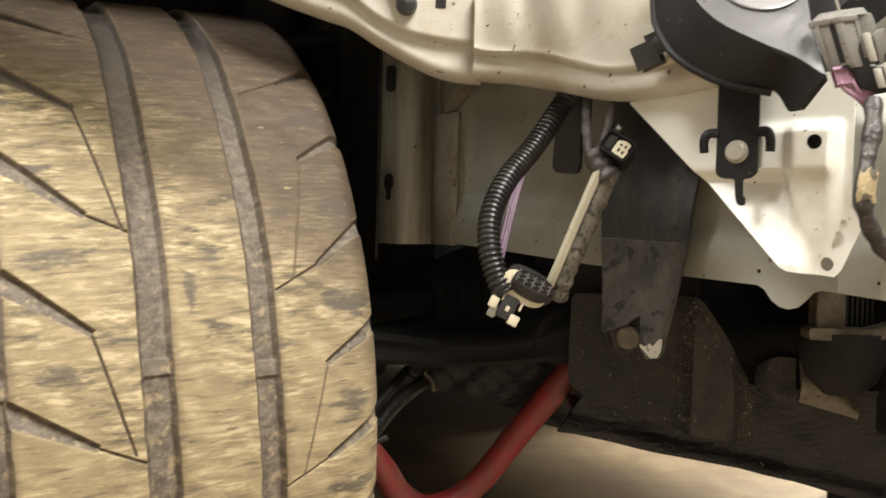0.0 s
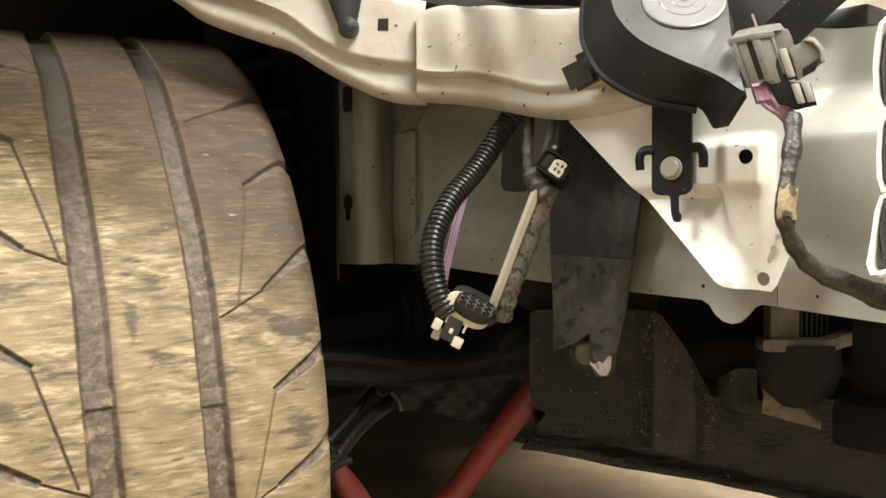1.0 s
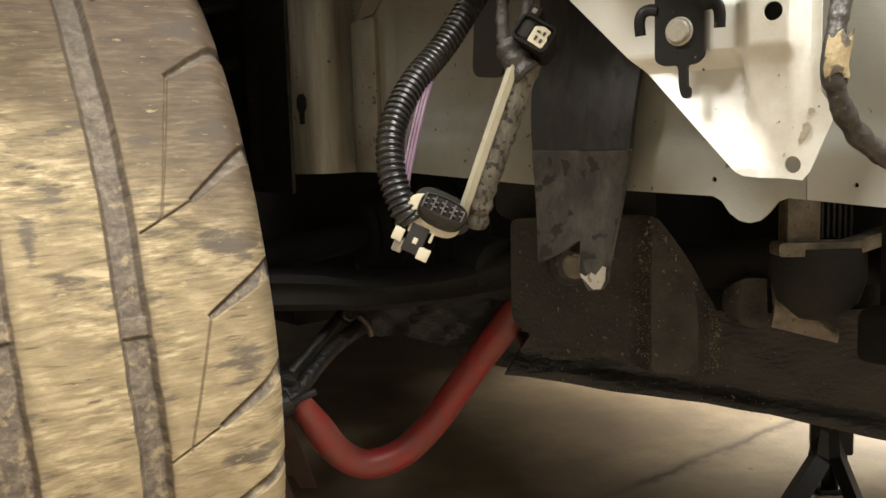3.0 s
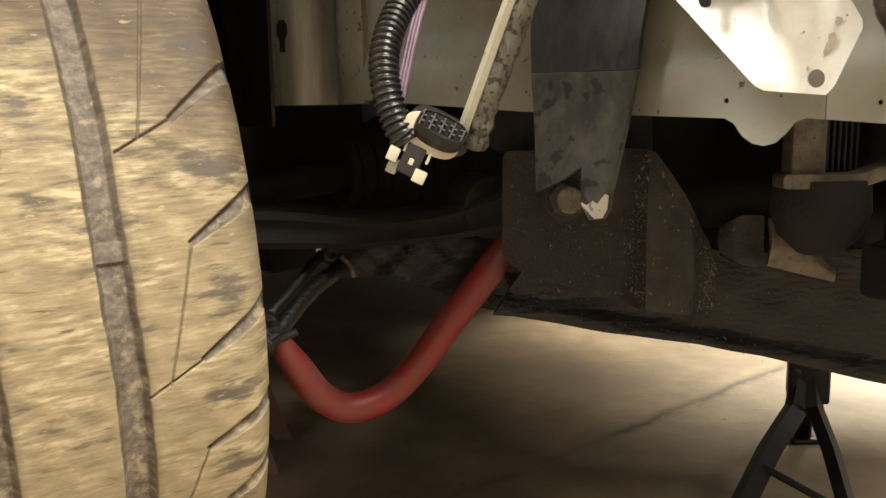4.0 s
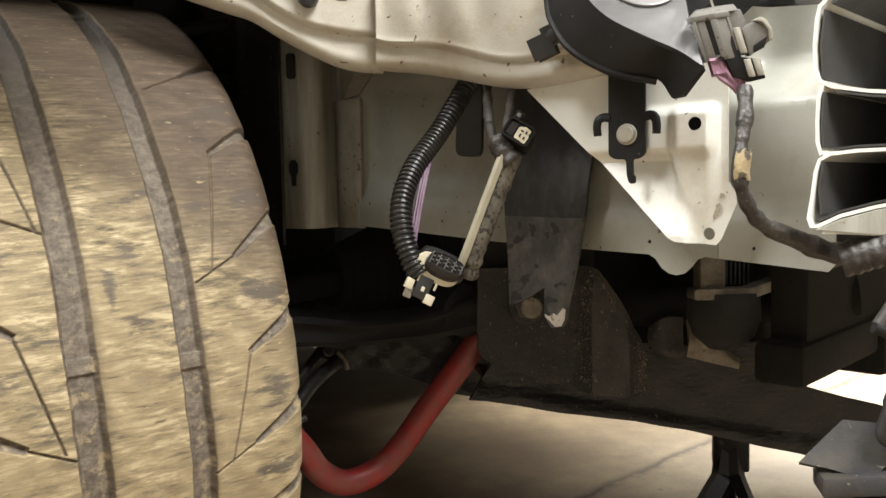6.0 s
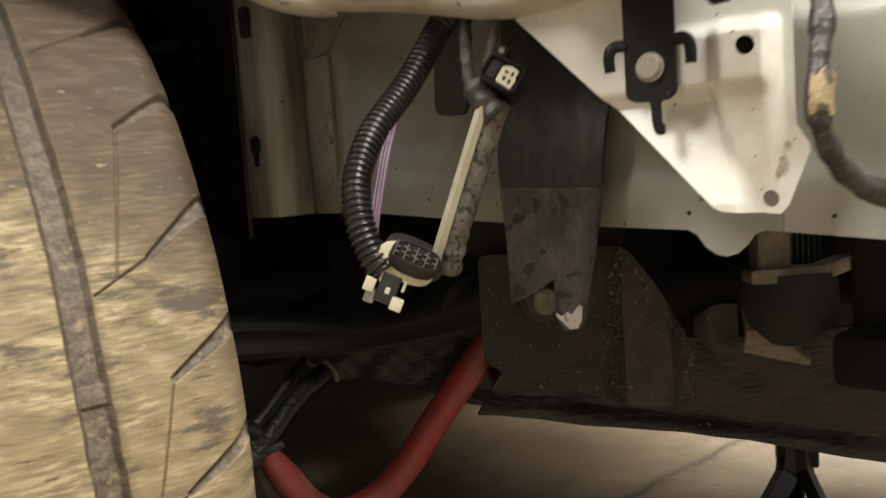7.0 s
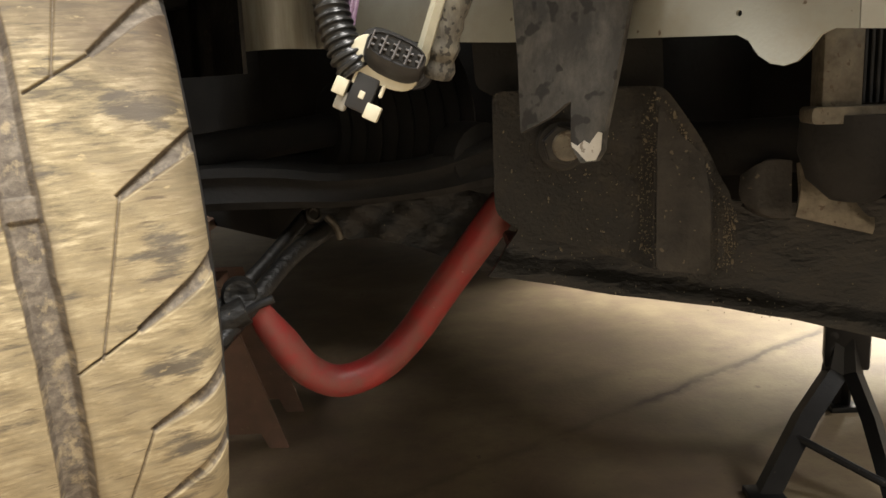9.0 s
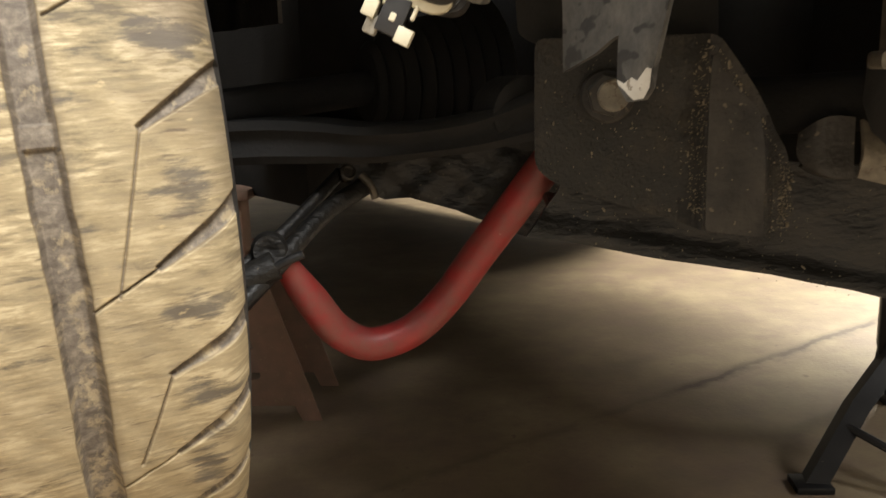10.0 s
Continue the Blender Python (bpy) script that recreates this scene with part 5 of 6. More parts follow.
part("elbow", tube_bm(spline([(0.126, 0.513, 0.566), (0.120, 0.516, 0.574), (0.117, 0.519, 0.582)], 6), lambda run, f: 0.0068 + 0.0006 * math.sin(run * 900), 14), TAPE, sleeve)

C2 = Tilted(Vector((0.1305, 0.508, 0.5835)), Vector((0.80, -0.28, -0.52)).normalized(), Vector((0.50, 0.12, 0.85)).normalized(), Vector((0.2, -0.95, 0.0)))
C2.up = (C2.up - C2.d * C2.up.dot(C2.d)).normalized()
C2.n = C2.d.cross(C2.up).normalized()
if C2.n.y > 0:
    C2.n = -C2.n
small = thing("small_connector", "small black plug with a cream four-way insert", "connector", C2(0, 0, 0))
part("shell", plate_bm(C2, rounded([(-0.0108, -0.0064), (0.0068, -0.0064), (0.0068, 0.0060), (-0.0108, 0.0060)], 0.003), (), 0.020, off=0.001), NEARBLACK, small)
small_insert = part("insert", plate_bm(C2, rounded([(-0.0028, -0.0050), (0.0052, -0.0056), (0.0056, -0.0008), (0.0046, 0.0006), (0.0052, 0.0036), (0.0010, 0.0044), (-0.0030, 0.0026)], 0.0009), (), 0.004, off=0.0034), CREAM, small, "cream four-way insert")
# sockets as proud black boxes, their inner shade in the colour
for a, b, ha, hb in ((0.0002, -0.0022, 0.0006, 0.0011), (0.0030, -0.0026, 0.0006, 0.0010), (0.0000, 0.0010, 0.0010, 0.0005), (0.0028, 0.0012, 0.0005, 0.0010)):
    part("socket", box_bm(C2, a - ha, a + ha, b - hb, b + hb, 0.003, 0.0040, 0.0002, 1), BLACK, small_insert)
part("pocket", box_bm(C2, -0.0095, -0.0040, -0.0045, 0.0045, -0.004, 0.0016, 0.0006), LINER, small)
part("collar", plate_bm(C2, rounded([(-0.0114, -0.0070), (0.0074, -0.0070), (0.0074, 0.0066), (-0.0114, 0.0066)], 0.0034), [rounded([(-0.0102, -0.0057), (0.0061, -0.0057), (0.0061, 0.0053), (-0.0102, 0.0053)], 0.0022)], 0.008, off=0.0030), NEARBLACK, small)
part("latch", box_bm(C2, -0.0100, -0.0040, 0.0060, 0.0118, -0.010, 0.0030, 0.0010), NEARBLACK, small)
part("latch_window", box_bm(C2, -0.0085, -0.0060, 0.0075, 0.0100, 0.0026, 0.0036, 0.0003, 1), GREYPLUG, small)

clip = thing("plastic_clip", "flat black plastic clip on the rail", "clip", (0.115, 0.62, 0.59))
CL = Frame((0.1095, 0.615, 0.590), (0.80, -0.60, 0))
part("tab", plate_bm(CL, rounded([(-0.0090, -0.0155), (0.0130, -0.0170), (0.015, 0.060), (-0.004, 0.060)], 0.007), (), 0.004), BLACK, clip)

G = Tilted(Vector((0.2140, 0.412, 0.6240)), Vector((0.965, -0.20, 0.12)).normalized(), Vector((-0.25, -0.05, 0.965)).normalized(), Vector((-0.2, -0.97, -0.1)))
G.up = (G.up - G.d * G.up.dot(G.d)).normalized()
G.n = G.d.cross(G.up).normalized()
if G.n.y > 0:
    G.n = -G.n
gplug = thing("grey_connector", "ribbed grey plug with pink wires and a pale clip", "connector", G(0, 0, 0))


G.up = G.up - G.d * 0.21


def prism_bm(fr, section, b0, b1, r=0.0, top=None):
    """A solid of one cross-section (along, out) from b0 to b1, closing to a second section at its top."""
    bm = bmesh.new()
    low = [bm.verts.new(fr(a, b0, c)) for a, c in section]
    high = [bm.verts.new(fr(a, b1, c)) for a, c in (top or section)]
    k = len(low)
    for i in range(k):
        bm.faces.new((low[i], low[(i + 1) % k], high[(i + 1) % k], high[i]))
    bm.faces.new(low[::-1])
    bm.faces.new(high)
    return soft(bm, r, 0.25) if r else bm


grey_shell = part("shell", prism_bm(G, [(-0.0090, -0.0080), (-0.0090, 0.0004), (0.0010, 0.0052), (0.0024, 0.0053), (0.0086, 0.0042), (0.0088, -0.0080)], -0.0098, 0.0120, 0.0005), GREYPLUG, gplug)
part("collar", prism_bm(G, [(-0.0096, -0.0085), (-0.0096, 0.0008), (0.0009, 0.0060), (0.0026, 0.0061), (0.0092, 0.0049), (0.0094, -0.0085)], 0.0112, 0.0140, 0.0004), GREYPLUG, gplug)
part("head", prism_bm(G, [(-0.0092, -0.0085), (-0.0092, 0.0005), (0.0009, 0.0056), (0.0025, 0.0057), (0.0090, 0.0046), (0.0150, 0.0010), (0.0150, -0.0085)], 0.0138, 0.0176, 0.0005,
                      [(-0.0040, -0.0085), (-0.0036, -0.0050), (0.0022, -0.0010), (0.0034, -0.0008), (0.0094, -0.0014), (0.0146, -0.0030), (0.0146, -0.0085)]), GREYPLUG, gplug)
part("rib", prism_bm(G, [(-0.0090, -0.0010), (-0.0090, 0.0012), (-0.0074, 0.0020), (-0.0074, 0.0000)], -0.0100, 0.0115, 0.0003), GREYPLUG, grey_shell)
part("rib", prism_bm(G, [(-0.0008, 0.0040), (-0.0008, 0.0050), (0.0010, 0.0058), (0.0026, 0.0058), (0.0026, 0.0040)], -0.0085, 0.0115, 0.0003), GREYPLUG, grey_shell)
part("rib", prism_bm(G, [(0.0072, 0.0036), (0.0072, 0.0050), (0.0086, 0.0048), (0.0086, 0.0030)], -0.0060, 0.0115, 0.0003), GREYPLUG, grey_shell)
# black bar set proud for the shade in a slot
part("slot", prism_bm(G, [(-0.0034, 0.0020), (-0.0034, 0.0032), (-0.0011, 0.0043), (-0.0011, 0.0030)], -0.0070, 0.0108), HORNMAT, grey_shell)
part("back_plate", soft(plate_bm(G, [(0.0086, -0.0090), (0.0150, -0.0090), (0.0166, 0.0095), (0.0160, 0.0142), (0.0086, 0.0148)], (), 0.0080, off=0.0014), 0.0006), GREYPLUG, gplug)
part("lock", prism_bm(G, [(0.0086, 0.0010), (0.0086, 0.0056), (0.0096, 0.0070), (0.0118, 0.0064), (0.0120, 0.0010)], -0.0082, 0.0052, 0.0006), PALEPLUG, gplug, "pale locking slide")
part("clip_block", soft(plate_bm(G, [(0.0125, -0.0102), (0.0200, -0.0066), (0.0248, -0.0038), (0.0256, 0.0020), (0.0236, 0.0068), (0.0162, 0.0060), (0.0132, 0.0040)], (), 0.0090, off=0.0042), 0.0007), GREYPLUG, gplug)
part("clip_ear", soft(plate_bm(G, [(0.0196, 0.0074), (0.0232, 0.0086), (0.0250, 0.0074), (0.0270, 0.0020), (0.0258, -0.0040), (0.0242, -0.0034), (0.0252, 0.0018), (0.0232, 0.0058)], (), 0.0080, off=0.0062), 0.0005), PALEPLUG, gplug, "pale clip ear")
# black plate for the shade in the clip's recess
part("recess_dark", soft(plate_bm(G, [(0.0150, -0.0088), (0.0160, -0.0050), (0.0240, -0.0014), (0.0208, -0.0068)], (), 0.0050, off=0.0050), 0.0004), HORNMAT, gplug)
for a in (0.0090, 0.0132):
    part("boss", prism_bm(G, [(a, 0.0010), (a, 0.0058), (a + 0.0010, 0.0070), (a + 0.0026, 0.0068), (a + 0.0034, 0.0056), (a + 0.0034, 0.0010)], -0.0205, -0.0112, 0.0005), PALEPLUG, gplug)
part("skirt", soft(plate_bm(G, [(-0.0046, -0.0092), (0.0026, -0.0060), (0.0066, 0.0016), (0.0084, 0.0016), (0.0086, -0.0098), (0.0172, -0.0120), (0.0170, -0.0222), (0.0088, -0.0230), (0.0016, -0.0192), (0.0006, -0.0108)],
                            (), 0.0090, off=0.0048), 0.0006), HORNMAT, gplug)
part("tag", box_bm(G, 0.0034, 0.0040, 0.0165, 0.0232, -0.0010, 0.0000, 0.0002, 1), PALEPLUG, gplug)
part("wire_seal", box_bm(G, -0.0058, -0.0022, -0.0165, -0.0095, -0.003, 0.0036, 0.0013), PINK, gplug, "pink wire seal")
for k in range(6):
    part("wire", tube_bm(spline([G(-0.0046 + 0.0023 * k, -0.0110, 0.001 + 0.002 * (k % 2)), G(-0.0050 + 0.0025 * k, -0.0178, 0.0032 - 0.001 * (k % 2)), G(0.0000 + 0.0012 * k, -0.0238, 0.002), G(0.0034 + 0.0006 * k, -0.030, 0.0)], 6),
                         0.00115, 8), PINK, gplug, "pink wire")

harness = thing("main_harness", "wiring harness wrapped in dusty black cloth tape", "cable", (0.23, 0.40, 0.55))
hp = resample(spline([(0.2275, 0.408, 0.6000), (0.2250, 0.402, 0.5850), (0.2195, 0.396, 0.5610), (0.2225, 0.398, 0.5450), (0.2370, 0.408, 0.5300), (0.2620, 0.420, 0.5205), (0.2860, 0.421, 0.5120),
                      (0.3080, 0.408, 0.5130)], 12), 0.0012)
part("taped_run", tube_bm(hp, lambda run, f: 0.0036 + 0.0005 * ((run * 62 + 0.35 * math.sin(run * 210)) % 1.0) + 0.00045 * math.sin(run * 330 + 2 * math.sin(run * 90)) + 0.0020 * step(f, 0.45, 0.8), 16), TAPE, harness)
scrap = bmesh.new()
rng = random.Random(8)
core = spline([(0.2222, 0.3972, 0.5690), (0.2206, 0.3963, 0.5640), (0.2196, 0.3957, 0.5600), (0.2194, 0.3956, 0.5550), (0.2206, 0.3966, 0.5510)], 3)
grid = []
for j in range(15):
    turn = math.radians(-155 + 9.0 * j)
    lo, hi = 1.4 + 0.9 * math.sin(j * 0.9) + rng.uniform(-0.3, 0.3), len(core) - 2.4 + 0.9 * math.sin(j * 0.63 + 1) + rng.uniform(-0.3, 0.3)
    row = []
    for i in range(8):
        q = lo + (hi - lo) * i / 7
        k = min(int(q), len(core) - 2)
        c = core[k].lerp(core[k + 1], q - k)
        r = 0.0044 + 0.00025 * math.sin(j * 1.7 + i * 1.3)
        row.append(scrap.verts.new(c + Vector((r * math.cos(turn), r * math.sin(turn), 0))))
    grid.append(row)
for r0, r1 in zip(grid, grid[1:]):
    for i in range(7):
        scrap.faces.new((r0[i], r0[i + 1], r1[i + 1], r1[i]))
bmesh.ops.recalc_face_normals(scrap, faces=scrap.faces[:])
bmesh.ops.solidify(scrap, geom=scrap.faces[:], thickness=0.0004)
part("paper_scrap", scrap, YELLOWTAPE, harness, "torn yellowed paper tape")
sp = resample(spline([(0.2840, 0.4120, 0.5085), (0.3010, 0.402, 0.5140), (0.3250, 0.385, 0.5150), (0.3700, 0.350, 0.5120), (0.4200, 0.320, 0.5080)], 12), 0.0007)
part("sleeve", tube_bm(sp, lambda run, f: 0.0092 + 0.00035 * math.sin(run / 0.0052 * 2 * math.pi) + 0.0004 * math.sin(run * 260), 18), TAPE, harness, "ribbed dusty sleeve")

# ---- bumper beam, open at its end ----
INWARD = Vector((0.756, 0.655, 0)).normalized()
beam = thing("bumper_beam", "white roll-formed steel bumper beam with open cells", "bumper beam", (0.30, 0.42, 0.59))


def profile_sheet(points, depth, thick=0.0019):
    """A bent strip: the profile (x, z) at the beam's end, carried inwards."""
    line = [Vector((x, 0, z)) for x, z in points]
    left, right = [], []
    for i, p in enumerate(line):
        t = (line[min(i + 1, len(line) - 1)] - line[max(i - 1, 0)]).normalized()
        nrm = Vector((-t.z, 0, t.x)) * thick / 2
        left.append(p + nrm)
        right.append(p - nrm)
    ring = left + right[::-1]
    bm = bmesh.new()
    a = [bm.verts.new(Vector((p.x, 0.400, p.z))) for p in ring]
    b = [bm.verts.new(Vector((p.x, 0.400, p.z)) + INWARD * depth) for p in ring]
    k = len(ring)
    for i in range(k):
        bm.faces.new((a[i], a[(i + 1) % k], b[(i + 1) % k], b[i]))
    h = len(line)
    for i in range(h - 1):
        bm.faces.new((a[i], a[i + 1], a[k - 2 - i], a[k - 1 - i]))
        bm.faces.new((b[k - 1 - i], b[k - 2 - i], b[i + 1], b[i]))
    return bm


upper = [(0.395, 0.668), (0.340, 0.662), (0.314, 0.6570), (0.290, 0.6510), (0.275, 0.6470)] + [(0.2675, 0.6440), (0.2630, 0.6395), (0.2615, 0.6330)] + \
        [(0.2605, 0.6200), (0.2612, 0.6080), (0.2640, 0.6020), (0.2700, 0.5993), (0.290, 0.5970), (0.316, 0.5958), (0.350, 0.5950), (0.395, 0.5945)]
lower_cell = [(0.395, 0.5685), (0.350, 0.5680), (0.316, 0.5675), (0.285, 0.5665), (0.2700, 0.5650), (0.2640, 0.5620), (0.2620, 0.5560), (0.2605, 0.5440), (0.2585, 0.5320), (0.2600, 0.5278), (0.2640, 0.5280),
              (0.2760, 0.5330), (0.2950, 0.5372), (0.3160, 0.5405), (0.3220, 0.5440), (0.3250, 0.5520), (0.3280, 0.5660)]
upper_cell = part("upper_cell", profile_sheet(upper, 0.55), WHITE, beam)
part("middle_web", profile_sheet([(0.2650, 0.6000), (0.2630, 0.5930), (0.2625, 0.5820), (0.2628, 0.5710), (0.2650, 0.5645)], 0.55), WHITE, beam)
part("lower_cell", profile_sheet(lower_cell, 0.55), WHITE, beam)
part("end_wall", profile_sheet([(0.395, 0.530), (0.395, 0.600), (0.395, 0.668)], 0.55, 0.003), WHITE, beam)
# thin sheets added over the cell walls to carry their shade
part("shade_skin", profile_sheet([(0.395, 0.6655), (0.340, 0.6596), (0.314, 0.6546), (0.290, 0.6486), (0.2765, 0.6448), (0.2692, 0.6412)], 0.54, 0.0012), CELLSHADE, upper_cell, "dark sheet for the shade inside the cell")
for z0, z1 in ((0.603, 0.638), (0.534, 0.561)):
    part("shade_skin", profile_sheet([(0.2655, z0), (0.2640, (z0 + z1) / 2), (0.2660, z1)], 0.54, 0.0012), CELLSHADE, upper_cell, "dark sheet for the shade inside the cell")
part("lower_skirt", profile_sheet([(0.2660, 0.5255), (0.300, 0.5235), (0.345, 0.5290), (0.395, 0.5300)], 0.30, 0.003), WHITE, beam, "cream lower flange")
# the darker paint carries the shade on this flange
part("front_flange", plate_bm(Frame((0, 0.3990, 0), (1, 0, 0)), [(0.2625, 0.5262), (0.2765, 0.5312), (0.2955, 0.5356), (0.3165, 0.5392), (0.3450, 0.5450), (0.3950, 0.5520), (0.3950, 0.5240), (0.3000, 0.5225)], (), 0.0018), GRIMYSHADE, beam, "cream front flange")
part("cell_bolt", lathe_bm(Vector((0.318, 0.400, 0.625)) + INWARD * 0.09 + Vector((0.02, -0.02, 0.0)), (-0.4, -0.9, 0), [(-0.04, 0.0), (-0.04, 0.006), (0.0, 0.006), (0.002, 0.011), (0.005, 0.011), (0.006, 0.006), (0.012, 0.005), (0.012, 0)], 18), SHADOWSTEEL, beam)
part("shade_skin", profile_sheet([(0.395, 0.5922), (0.350, 0.5927), (0.316, 0.5935), (0.290, 0.5947), (0.272, 0.5968)], 0.54, 0.0012), CELLSHADE, upper_cell, "dark sheet for the shade inside the cell")
part("shade_skin", profile_sheet([(0.272, 0.5674), (0.285, 0.5688), (0.316, 0.5698), (0.350, 0.5703), (0.395, 0.5708)], 0.54, 0.0012), CELLSHADE, upper_cell, "dark sheet for the shade inside the cell")
part("shade_skin", profile_sheet([(0.2660, 0.5965), (0.2650, 0.5820), (0.2660, 0.5680)], 0.54, 0.0012), CELLSHADE, upper_cell, "dark sheet for the shade inside the cell")
part("shade_skin", profile_sheet([(0.2632, 0.5302), (0.2755, 0.5352), (0.2945, 0.5394), (0.3145, 0.5428), (0.3196, 0.5460), (0.3226, 0.5530), (0.3256, 0.5650)], 0.54, 0.0012), CELLSHADE, upper_cell, "dark sheet for the shade inside the cell")
part("stop_plate", box_bm(Frame(Vector((0.33, 0.400, 0.597)) + INWARD * 0.16, (0.655, -0.756, 0)), -0.12, 0.12, -0.07, 0.07, -0.003, 0.0, 0.0005), CELLSHADE, beam)

# ---- grey duct below the beam ----
duct = thing("grey_duct", "grey moulded plastic brake duct with a rolled rim", "duct", (0.26, 0.345, 0.44))
part("tongue", sheet_bm([[(0.2330, 0.360, 0.4180), (0.2480, 0.362, 0.4300), (0.2560, 0.362, 0.4370)], [(0.2450, 0.352, 0.4165), (0.2580, 0.353, 0.4260), (0.2680, 0.354, 0.4370)],
                         [(0.2600, 0.345, 0.4120), (0.2700, 0.346, 0.4220), (0.2790, 0.347, 0.4350)]], 0.003, 4), GREYDUCT, duct)
part("rim", tube_bm(spline([(0.2900, 0.340, 0.5000), (0.2800, 0.339, 0.4780), (0.2720, 0.340, 0.4600), (0.2650, 0.342, 0.4430), (0.2640, 0.343, 0.4340), (0.2720, 0.342, 0.4300), (0.2900, 0.340, 0.4330), (0.320, 0.335, 0.437)], 8), 0.0030, 14), GREYDUCT, duct)
part("bowl", sheet_bm([[(0.2820, 0.342, 0.4800), (0.2700, 0.343, 0.4500), (0.2680, 0.345, 0.4360), (0.2850, 0.343, 0.4330)],
                       [(0.2950, 0.372, 0.4850), (0.2860, 0.370, 0.4560), (0.2840, 0.370, 0.4430), (0.2980, 0.370, 0.4380)],
                       [(0.3200, 0.380, 0.4900), (0.3180, 0.382, 0.4650), (0.3180, 0.380, 0.4500), (0.3300, 0.378, 0.4450)]], 0.002, 5), GREYDUCT, duct)
part("ledge", box_bm(Tilted(Vector((0.270, 0.350, 0.4130)), Vector((0.93, -0.30, 0.10)).normalized(), Vector((0.0, 0.1, 1)).normalized(), Vector((-0.3, -0.95, 0)).normalized()), -0.030, 0.080, -0.006, 0.004, -0.01, 0.012, 0.002), GREYDUCT, duct)
part("lower_lip", box_bm(Tilted(Vector((0.268, 0.347, 0.3980)), Vector((0.93, -0.30, 0.06)).normalized(), Vector((0.0, 0.1, 1)).normalized(), Vector((-0.3, -0.95, 0)).normalized()), -0.016, 0.080, -0.010, 0.003, -0.02, 0.010, 0.002), SHADOWSTEEL, duct)
part("arm", tube_bm(spline([(0.2500, 0.330, 0.4870), (0.2590, 0.329, 0.4830), (0.2720, 0.327, 0.4730), (0.300, 0.325, 0.458)], 6), 0.0026, 12), HORNMAT, duct)
part("arm_post", tube_bm(spline([(0.2530, 0.331, 0.4870), (0.2640, 0.332, 0.5000), (0.2760, 0.334, 0.5080), (0.300, 0.336, 0.512)], 6), lambda run, f: 0.0034 + 0.0008 * f, 12), GREYDUCT, duct)

# ---- engine mount and dark machinery between rail and subframe ----
mount = thing("engine_mount", "black rubber engine mount under a cast bracket", "engine mount", (0.30, 0.63, 0.45))
MO = Frame((0.30, 0.620, 0.460), (1, 0, 0))
part("post", box_bm(MO, -0.0080, 0.0130, 0.008, 0.055, -0.012, 0.004, 0.002), ALU, mount, "tan cast metal post")
fin_pack = part("fins", box_bm(MO, 0.016, 0.040, 0.010, 0.050, -0.02, -0.012, 0.001), SHADOWSTEEL, mount)
for i in range(6):
    part("fin", box_bm(MO, 0.0170 + i * 0.0036, 0.0188 + i * 0.0036, 0.010, 0.050, -0.013, -0.006, 0.0004, 1), SHADOWSTEEL, fin_pack)
part("cap_plate", plate_bm(MO, rounded([(-0.0150, 0.0010), (0.0300, 0.0005), (0.0600, 0.0100), (0.1100, 0.0270), (0.1100, 0.0350), (0.0600, 0.0185), (0.0300, 0.0090), (-0.0150, 0.0095)], 0.003), (), 0.016, off=0.010), ALU, mount, "dull cast cap")
part("rubber_body", lathe_bm((0.318, 0.632, 0.465), (0, 0, -1), [(0, 0.0), (0, 0.028), (0.020, 0.029), (0.035, 0.024), (0.046, 0.012), (0.048, 0.0)], 28), SHADOWSTEEL, mount)
part("cast_foot", sheet_bm([[(0.284, 0.711, 0.4240), (0.292, 0.702, 0.4320), (0.300, 0.699, 0.4345), (0.3110, 0.698, 0.4335)], [(0.2825, 0.708, 0.4120), (0.292, 0.7005, 0.4160), (0.302, 0.6985, 0.4170), (0.3110, 0.6975, 0.4170)],
                            [(0.286, 0.706, 0.4050), (0.294, 0.697, 0.4010), (0.302, 0.695, 0.3990), (0.3110, 0.696, 0.3985)], [(0.288, 0.720, 0.4030), (0.294, 0.712, 0.3990), (0.302, 0.711, 0.3975), (0.3110, 0.711, 0.3970)]], 0.004, 5), CASTDUST, mount, "dusty grey casting")
part("foot_web", sheet_bm([[(0.3145, 0.696, 0.4325), (0.322, 0.696, 0.4275), (0.334, 0.694, 0.4225), (0.342, 0.690, 0.4140), (0.3525, 0.688, 0.4005), (0.357, 0.686, 0.3985)], [(0.3145, 0.692, 0.4150), (0.322, 0.693, 0.4120), (0.333, 0.692, 0.4085), (0.341, 0.688, 0.4030), (0.352, 0.686, 0.3955), (0.357, 0.685, 0.3930)],
                           [(0.3145, 0.698, 0.3985), (0.322, 0.697, 0.3965), (0.330, 0.695, 0.3945), (0.340, 0.692, 0.3920), (0.351, 0.689, 0.3895), (0.357, 0.687, 0.3880)]], 0.003, 5), ALU, mount, "scraped tan web")
part("back_arm", tube_bm(spline([(0.25, 0.74, 0.440), (0.29, 0.73, 0.440), (0.36, 0.70, 0.445), (0.45, 0.66, 0.455)], 6), 0.018, 14, 0.7), NEARBLACK, mount)
CAR = Frame((0, 0, 0), (0.655, -0.756, 0))
engine = thing("engine_block", "near-black engine and gearbox casing", "engine", (0.35, 1.05, 0.5))
part("casing", box_bm(CAR, -1.05, -0.33, 0.345, 0.84, -1.20, -0.86, 0.03, 3), NEARBLACK, engine)
# unseen far blocks; their undersides set how far light reaches over the floor
part("unseen_block_low", box_bm(CAR, -1.05, -0.62, 0.345, 0.84, -1.98, -1.20, 0.03, 3), NEARBLACK, engine)
part("unseen_block_high", box_bm(CAR, -0.62, -0.33, 0.470, 0.84, -1.98, -1.20, 0.03, 3), NEARBLACK, engine)
